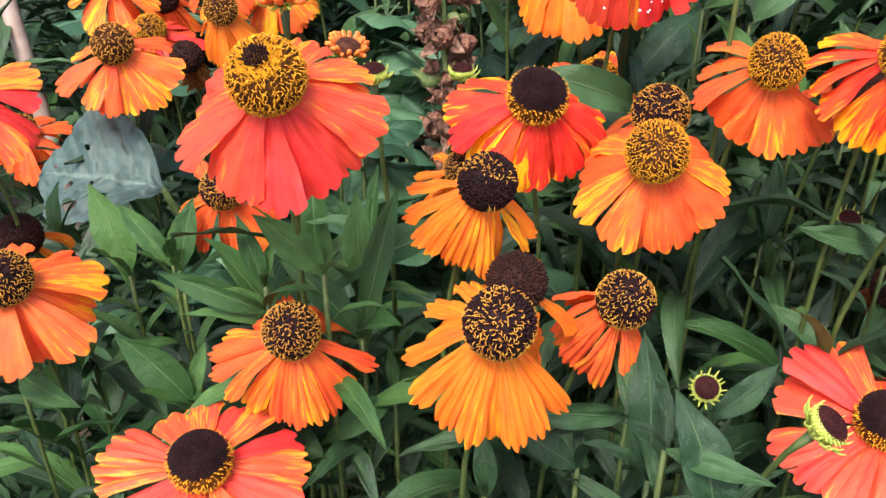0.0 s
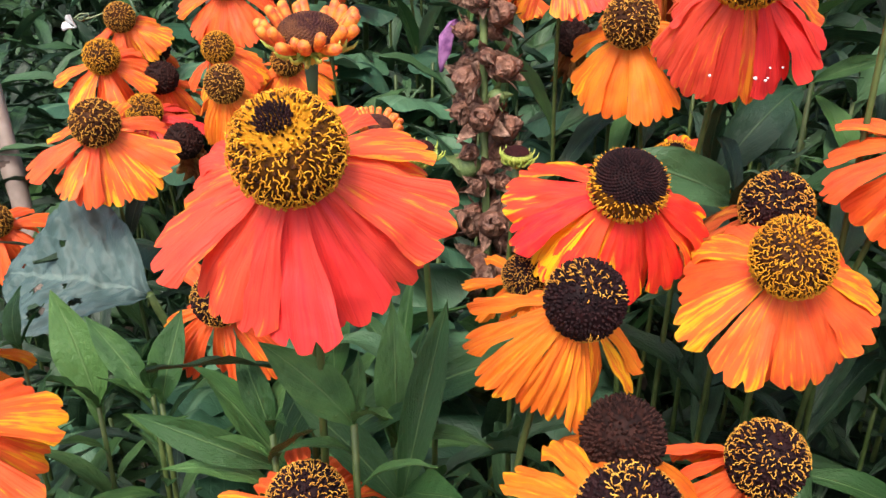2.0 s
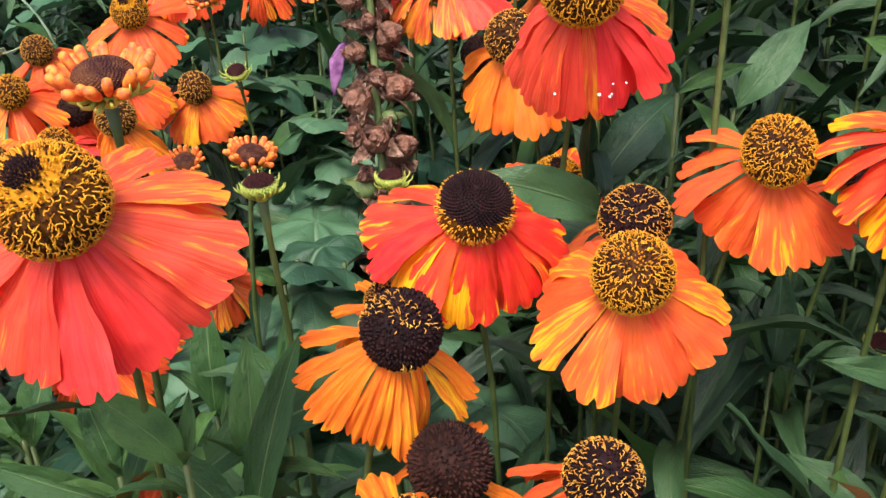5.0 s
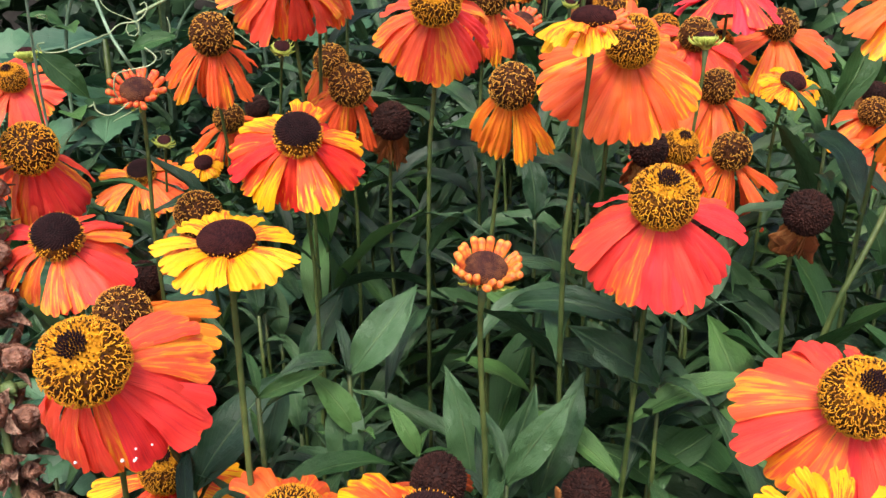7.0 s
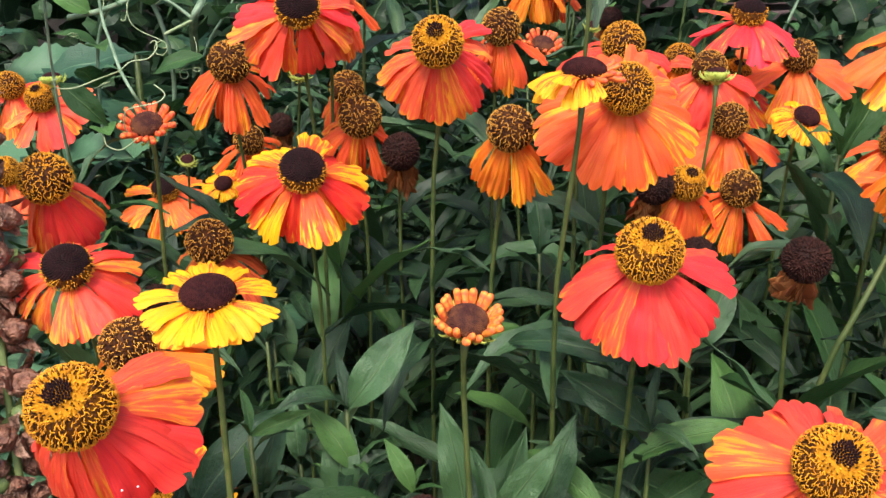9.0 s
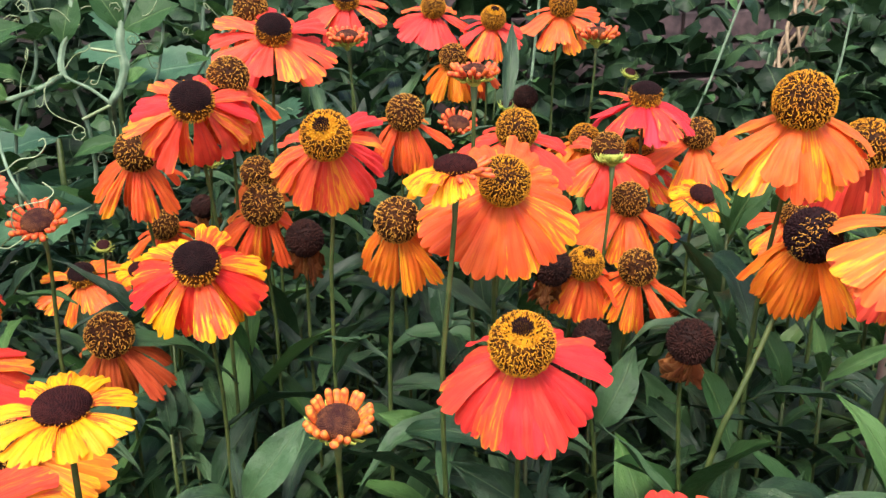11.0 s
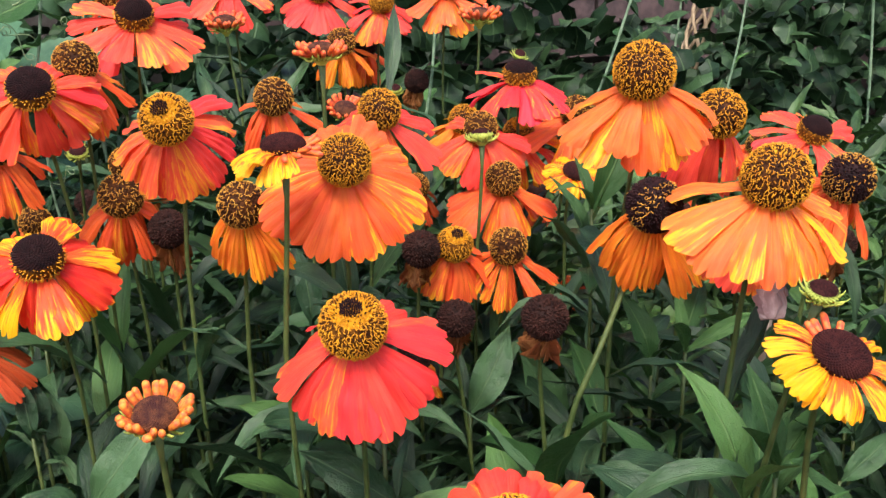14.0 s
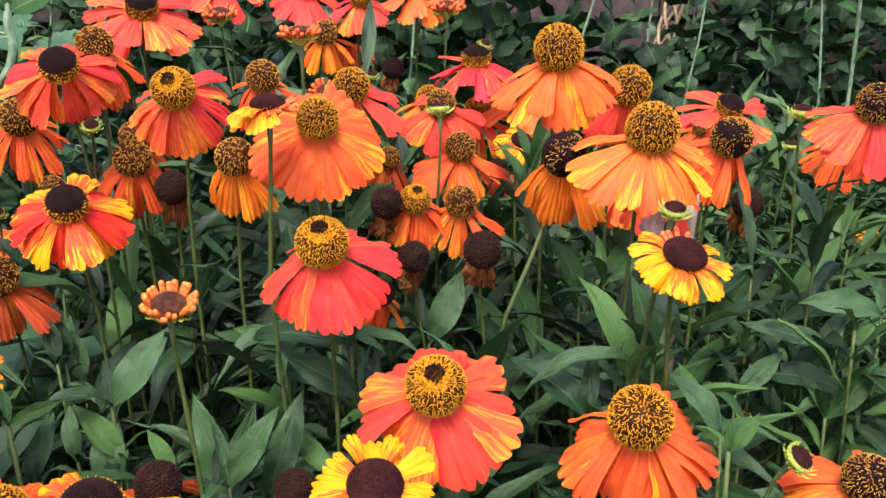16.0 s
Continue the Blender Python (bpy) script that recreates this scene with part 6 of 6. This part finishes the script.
flower(-0.105, 0.620, 1.008, 0.0185, "full", "orange", "broad", 40)
flower(-0.033, 0.660, 1.012, 0.0185, "mid", "orange", "broad", 36)
flower(-0.088, 0.550, 0.950, 0.0175, "old", "apricot", "broad", 42)
flower(-0.0666, 0.310, 0.9300, 0.0170, "old", "orange", "narrow", 34, lean=36, leaves=False)
flower(0.1955, 0.229, 0.9935, 0.0150, "ring", "orange", "stub", -30, lean=38, towards=10, foot=(0.215, 0.25))
# white specks on the petals of one flower
bm = bmesh.new()
bmesh.ops.create_icosphere(bm, subdivisions=2, radius=1.0)
for v in bm.verts:
    v.co *= 1 + 0.8 * noise.noise(v.co * 3)
SPECK = mesh_of("speck", bm, WHITE)
speckled_head = Matrix.Translation(Vector((0.0881, 0.3193, 1.0312)) - speckled.matrix_basis.translation) @ Matrix.Rotation(radians(38), 4, Vector((0, 0, 1)).cross(Vector((math.sin(radians(-8)), -math.cos(radians(-8)), 0)))) @ Matrix.Scale(0.0233, 4)
for bearing, droop, far, across, size in ((-80, 58, 1.36, 0.10, 0.0004), (-78, 58, 1.30, -0.06, 0.0005), (-82, 58, 1.33, 0.16, 0.0003), (-72, 58, 1.22, 0.05, 0.0003), (-118, 56, 1.30, 0.0, 0.0004), (-60, 58, 1.30, 0.05, 0.0003)):
    spot = speckled_head @ Matrix.Rotation(radians(bearing), 4, "Z") @ Matrix.Translation((0.30, 0, -0.33)) @ Matrix.Rotation(radians(droop), 4, "Y") @ Vector((far - 0.38, across, 0.10))
    hang("speck", SPECK, speckled, Matrix.Translation(spot) @ Matrix.Diagonal((size, size * 1.4, size, 1)), "white speck")

# ---- single leaves that stand out, each on a shoot of its own ----
single_leaf((-0.040, 0.256, 0.908), (-0.075, 0.247, 0.924), 0.0122, True)
single_leaf((-0.072, 0.252, 0.868), (-0.096, 0.252, 0.897), 0.0161, True)
single_leaf((-0.088, 0.298, 0.901), (-0.108, 0.299, 0.926), 0.0207, True)
single_leaf((-0.085, 0.297, 0.899), (-0.074, 0.300, 0.926), 0.0138, True)
single_leaf((-0.109, 0.304, 0.892), (-0.120, 0.312, 0.929), 0.0201, True)
single_leaf((-0.039, 0.253, 0.921), (-0.049, 0.254, 0.945), 0.0218, True)
single_leaf((-0.015, 0.236, 0.937), (-0.033, 0.233, 0.959), 0.0110, True)
single_leaf((-0.005, 0.245, 0.905), (0.011, 0.262, 0.957), 0.0089, True)
single_leaf((-0.008, 0.268, 0.906), (-0.006, 0.277, 0.944), 0.0169, True)
single_leaf((0.089, 0.199, 0.885), (0.090, 0.212, 0.929), 0.0161)
single_leaf((0.102, 0.171, 0.895), (0.094, 0.179, 0.933), 0.0192)
single_leaf((0.088, 0.184, 0.912), (0.111, 0.165, 0.914), 0.0080)
single_leaf((0.114, 0.225, 0.888), (0.137, 0.222, 0.904), 0.0153)
single_leaf((0.165, 0.343, 0.887), (0.173, 0.351, 0.923), 0.0281)
single_leaf((0.194, 0.291, 0.916), (0.157, 0.272, 0.925), 0.0119)
single_leaf((0.084, 0.217, 0.895), (0.049, 0.199, 0.906), 0.0111)
single_leaf((0.038, 0.210, 0.865), (0.036, 0.211, 0.890), 0.0144)
single_leaf((0.068, 0.208, 0.881), (0.047, 0.203, 0.897), 0.0111)
single_leaf((-0.018, 0.256, 0.886), (-0.039, 0.248, 0.897), 0.0126, True)
single_leaf((0.005, 0.250, 0.875), (-0.015, 0.225, 0.873), 0.0148, True)
single_leaf((-0.141, 0.259, 0.877), (-0.117, 0.235, 0.875), 0.0152, True)
single_leaf((-0.160, 0.354, 0.881), (-0.171, 0.354, 0.905), 0.0161, True)
single_leaf((0.003, 0.280, 0.867), (0.017, 0.258, 0.869), 0.0161, True)
single_leaf((0.182, 0.284, 0.866), (0.157, 0.285, 0.891), 0.0184)
single_leaf((0.104, 0.350, 0.948), (0.066, 0.318, 0.974), 0.0165)
single_leaf((0.103, 0.382, 0.943), (0.136, 0.374, 0.989), 0.0180)
single_leaf((0.130, 0.369, 0.986), (0.151, 0.359, 0.995), 0.0057, True)
single_leaf((0.129, 0.394, 0.944), (0.143, 0.395, 0.977), 0.0130)
single_leaf((-0.033, 0.321, 0.892), (-0.029, 0.325, 0.932), 0.0167, True)
single_leaf((-0.104, 0.617, 0.888), (-0.105, 0.629, 0.945), 0.0304, True)
single_leaf((0.188, 0.409, 0.834), (0.170, 0.416, 0.878), 0.0255)
single_leaf((0.184, 0.350, 0.874), (0.213, 0.330, 0.879), 0.0158)
single_leaf((0.291, 0.474, 0.889), (0.309, 0.475, 0.922), 0.0169)
single_leaf((0.281, 0.476, 0.892), (0.297, 0.478, 0.927), 0.0141)
single_leaf((-0.011, 0.330, 0.889), (-0.004, 0.333, 0.926), 0.0077, True)
single_leaf((-0.021, 0.401, 0.901), (-0.033, 0.393, 0.912), 0.0092, True)
single_leaf((-0.065, 0.347, 0.875), (-0.053, 0.350, 0.913), 0.0123, True)
single_leaf((0.147, 0.498, 0.923), (0.172, 0.496, 0.964), 0.0187)
single_leaf((0.144, 0.426, 0.934), (0.137, 0.426, 0.962), 0.0218)
single_leaf((0.161, 0.399, 0.927), (0.164, 0.402, 0.969), 0.0184)
single_leaf((0.190, 0.396, 0.935), (0.180, 0.394, 0.958), 0.0103, True)
single_leaf((0.210, 0.359, 0.932), (0.235, 0.357, 0.975), 0.0158)
single_leaf((0.230, 0.365, 0.929), (0.253, 0.365, 0.976), 0.0174)
single_leaf((0.210, 0.386, 0.917), (0.212, 0.393, 0.972), 0.0195)
single_leaf((0.295, 0.407, 0.931), (0.262, 0.416, 0.971), 0.0237)
single_leaf((0.284, 0.407, 0.927), (0.334, 0.396, 0.955), 0.0274)
single_leaf((0.281, 0.376, 0.929), (0.309, 0.364, 0.944), 0.0161, True)
single_leaf((0.283, 0.373, 0.923), (0.258, 0.374, 0.945), 0.0138, True)
single_leaf((0.278, 0.427, 0.975), (0.237, 0.428, 0.989), 0.0125)
single_leaf((0.128, 0.513, 0.952), (0.123, 0.512, 0.981), 0.0144)
single_leaf((0.138, 0.525, 0.932), (0.132, 0.526, 0.965), 0.0135)
single_leaf((0.280, 0.455, 1.018), (0.268, 0.457, 1.052), 0.0141)
single_leaf((0.391, 0.472, 0.922), (0.368, 0.482, 0.969), 0.0210)
single_leaf((0.375, 0.297, 0.995), (0.365, 0.302, 1.042), 0.0166, True)
single_leaf((0.357, 0.297, 0.982), (0.332, 0.303, 1.016), 0.0179)
single_leaf((0.385, 0.296, 1.003), (0.386, 0.295, 1.039), 0.0115, True)
single_leaf((0.392, 0.257, 0.989), (0.378, 0.256, 1.015), 0.0105)
single_leaf((0.276, 0.362, 0.976), (0.243, 0.366, 0.998), 0.0184)
single_leaf((0.277, 0.388, 0.990), (0.225, 0.396, 1.008), 0.0113)
single_leaf((0.165, 0.413, 0.967), (0.194, 0.402, 0.999), 0.0174)
single_leaf((0.214, 0.350, 0.950), (0.235, 0.341, 0.983), 0.0150)
single_leaf((0.167, 0.404, 0.943), (0.151, 0.405, 0.972), 0.0121, True)
single_leaf((0.512, 0.410, 0.993), (0.461, 0.396, 0.975), 0.0144)
single_leaf((0.538, 0.368, 0.954), (0.488, 0.374, 0.970), 0.0138)
single_leaf((0.541, 0.359, 0.931), (0.492, 0.368, 0.955), 0.0153)
single_leaf((0.564, 0.366, 0.971), (0.522, 0.370, 0.988), 0.0184)
single_leaf((0.483, 0.377, 0.933), (0.507, 0.364, 0.955), 0.0169)
single_leaf((0.523, 0.387, 0.935), (0.547, 0.375, 0.957), 0.0192)
single_leaf((0.378, 0.232, 0.999), (0.383, 0.221, 1.011), 0.0105, True)
single_leaf((0.264, 0.483, 1.002), (0.261, 0.482, 1.038), 0.0174)
single_leaf((0.341, 0.485, 0.945), (0.367, 0.476, 0.979), 0.0176)
single_leaf((0.388, 0.447, 0.936), (0.412, 0.440, 0.977), 0.0141)
single_leaf((0.417, 0.468, 0.959), (0.448, 0.457, 0.992), 0.0132)
single_leaf((0.405, 0.428, 0.960), (0.434, 0.409, 0.967), 0.0107)
single_leaf((0.382, 0.368, 0.957), (0.365, 0.366, 0.975), 0.0138)
single_leaf((0.277, 0.401, 0.964), (0.246, 0.401, 0.978), 0.0184)
single_leaf((0.410, 0.339, 0.959), (0.426, 0.339, 1.013), 0.0163, True)
single_leaf((0.423, 0.324, 0.960), (0.419, 0.320, 0.983), 0.0105, True)
single_leaf((0.503, 0.393, 0.941), (0.519, 0.382, 0.961), 0.0161)
single_leaf((0.527, 0.477, 0.953), (0.556, 0.460, 0.965), 0.0160)
single_leaf((0.475, 0.461, 0.925), (0.499, 0.454, 0.963), 0.0153)
single_leaf((0.472, 0.438, 0.947), (0.413, 0.431, 0.955), 0.0129, True)
single_leaf((0.131, 0.523, 0.948), (0.135, 0.518, 0.976), 0.0176)
single_leaf((0.279, 0.409, 0.958), (0.249, 0.406, 0.973), 0.0170)
single_leaf((0.334, 0.459, 0.954), (0.362, 0.451, 0.990), 0.0211)
single_leaf((0.438, 0.463, 0.972), (0.408, 0.445, 0.960), 0.0118)
single_leaf((0.251, 0.440, 0.973), (0.228, 0.437, 0.988), 0.0107, True)
single_leaf((0.395, 0.453, 1.052), (0.424, 0.440, 1.092), 0.0160, True)

single_leaf((0.410, 0.420, 0.985), (0.399, 0.420, 1.018), 0.0130, True)
single_leaf((0.415, 0.400, 0.998), (0.447, 0.385, 1.018), 0.0080, True)
single_leaf((0.493, 0.420, 0.962), (0.527, 0.410, 0.983), 0.0120, True)
single_leaf((0.504, 0.400, 0.945), (0.544, 0.390, 0.962), 0.0120, True)
single_leaf((0.560, 0.440, 0.955), (0.600, 0.430, 0.985), 0.0140, True)
single_leaf((0.575, 0.400, 0.935), (0.610, 0.385, 0.962), 0.0140, True)
single_leaf((0.520, 0.350, 0.925), (0.552, 0.338, 0.950), 0.0130, True)

# ---- leaves between the flowers ----
leaf_mass("middle_foliage", 4300, (-0.6, 0.52, 0.30, 0.95, lambda x, y: bed_height(x, y) - 0.19, lambda x, y: bed_height(x, y) - 0.012 - 0.03 * hollow(x, y)), 3, (0.045, 0.085), "lance-shaped green leaves crowded under the flower heads", fine=4, clear=True)
leaf_mass("middle_foliage", 2600, (0.34, 1.15, 0.30, 0.95, lambda x, y: bed_height(x, y) - 0.19, lambda x, y: bed_height(x, y) - 0.012 - 0.03 * hollow(x, y)), 9, (0.045, 0.085), "lance-shaped leaves under the flower heads, coloured lighter for open light", mat=LEAF_SUNLIT_MASS, fine=4, clear=True)

# no leaf stands through a head
for leaf, root in STEM_LEAVES:
    ahead = leaf.matrix_basis.to_3x3() @ Vector((1, 0, 0))
    if any((root + ahead * f - h).length < 0.032 for h, _ in HEADS for f in (0.35, 0.7, 1.0)):
        bpy.data.objects.remove(leaf)
models = [leafy_shoot(k, 0.82 + 0.02 * (k % 4), sunlit_side=k > 5) for k in range(9)]
rng = random.Random(77)
for model in models:
    model.matrix_basis = pose(rng.uniform(-0.3, 0.6), rng.uniform(1.0, 1.25), 0)
spots = []
tries = 0
while len(spots) < 96 and tries < 6000:
    tries += 1
    x, y = rng.uniform(-0.45, 0.95), rng.uniform(0.24, 1.0)
    near = 0.05 if y < 0.7 else 0.07
    if all((x - a) ** 2 + (y - b) ** 2 > near ** 2 for a, b in spots):
        spots.append((x, y))
for i, (x, y) in enumerate(spots):
    k = i % 6 if x < 0.38 else 6 + i % 3
    model = models[k]
    want = bed_height(x, y) + rng.uniform(-0.11, 0.005)
    have = 0.82 + 0.02 * (k % 4)
    ob = copy_thing(model, pose(x, y, want - have, 0, 0, rng.uniform(0, 360)))
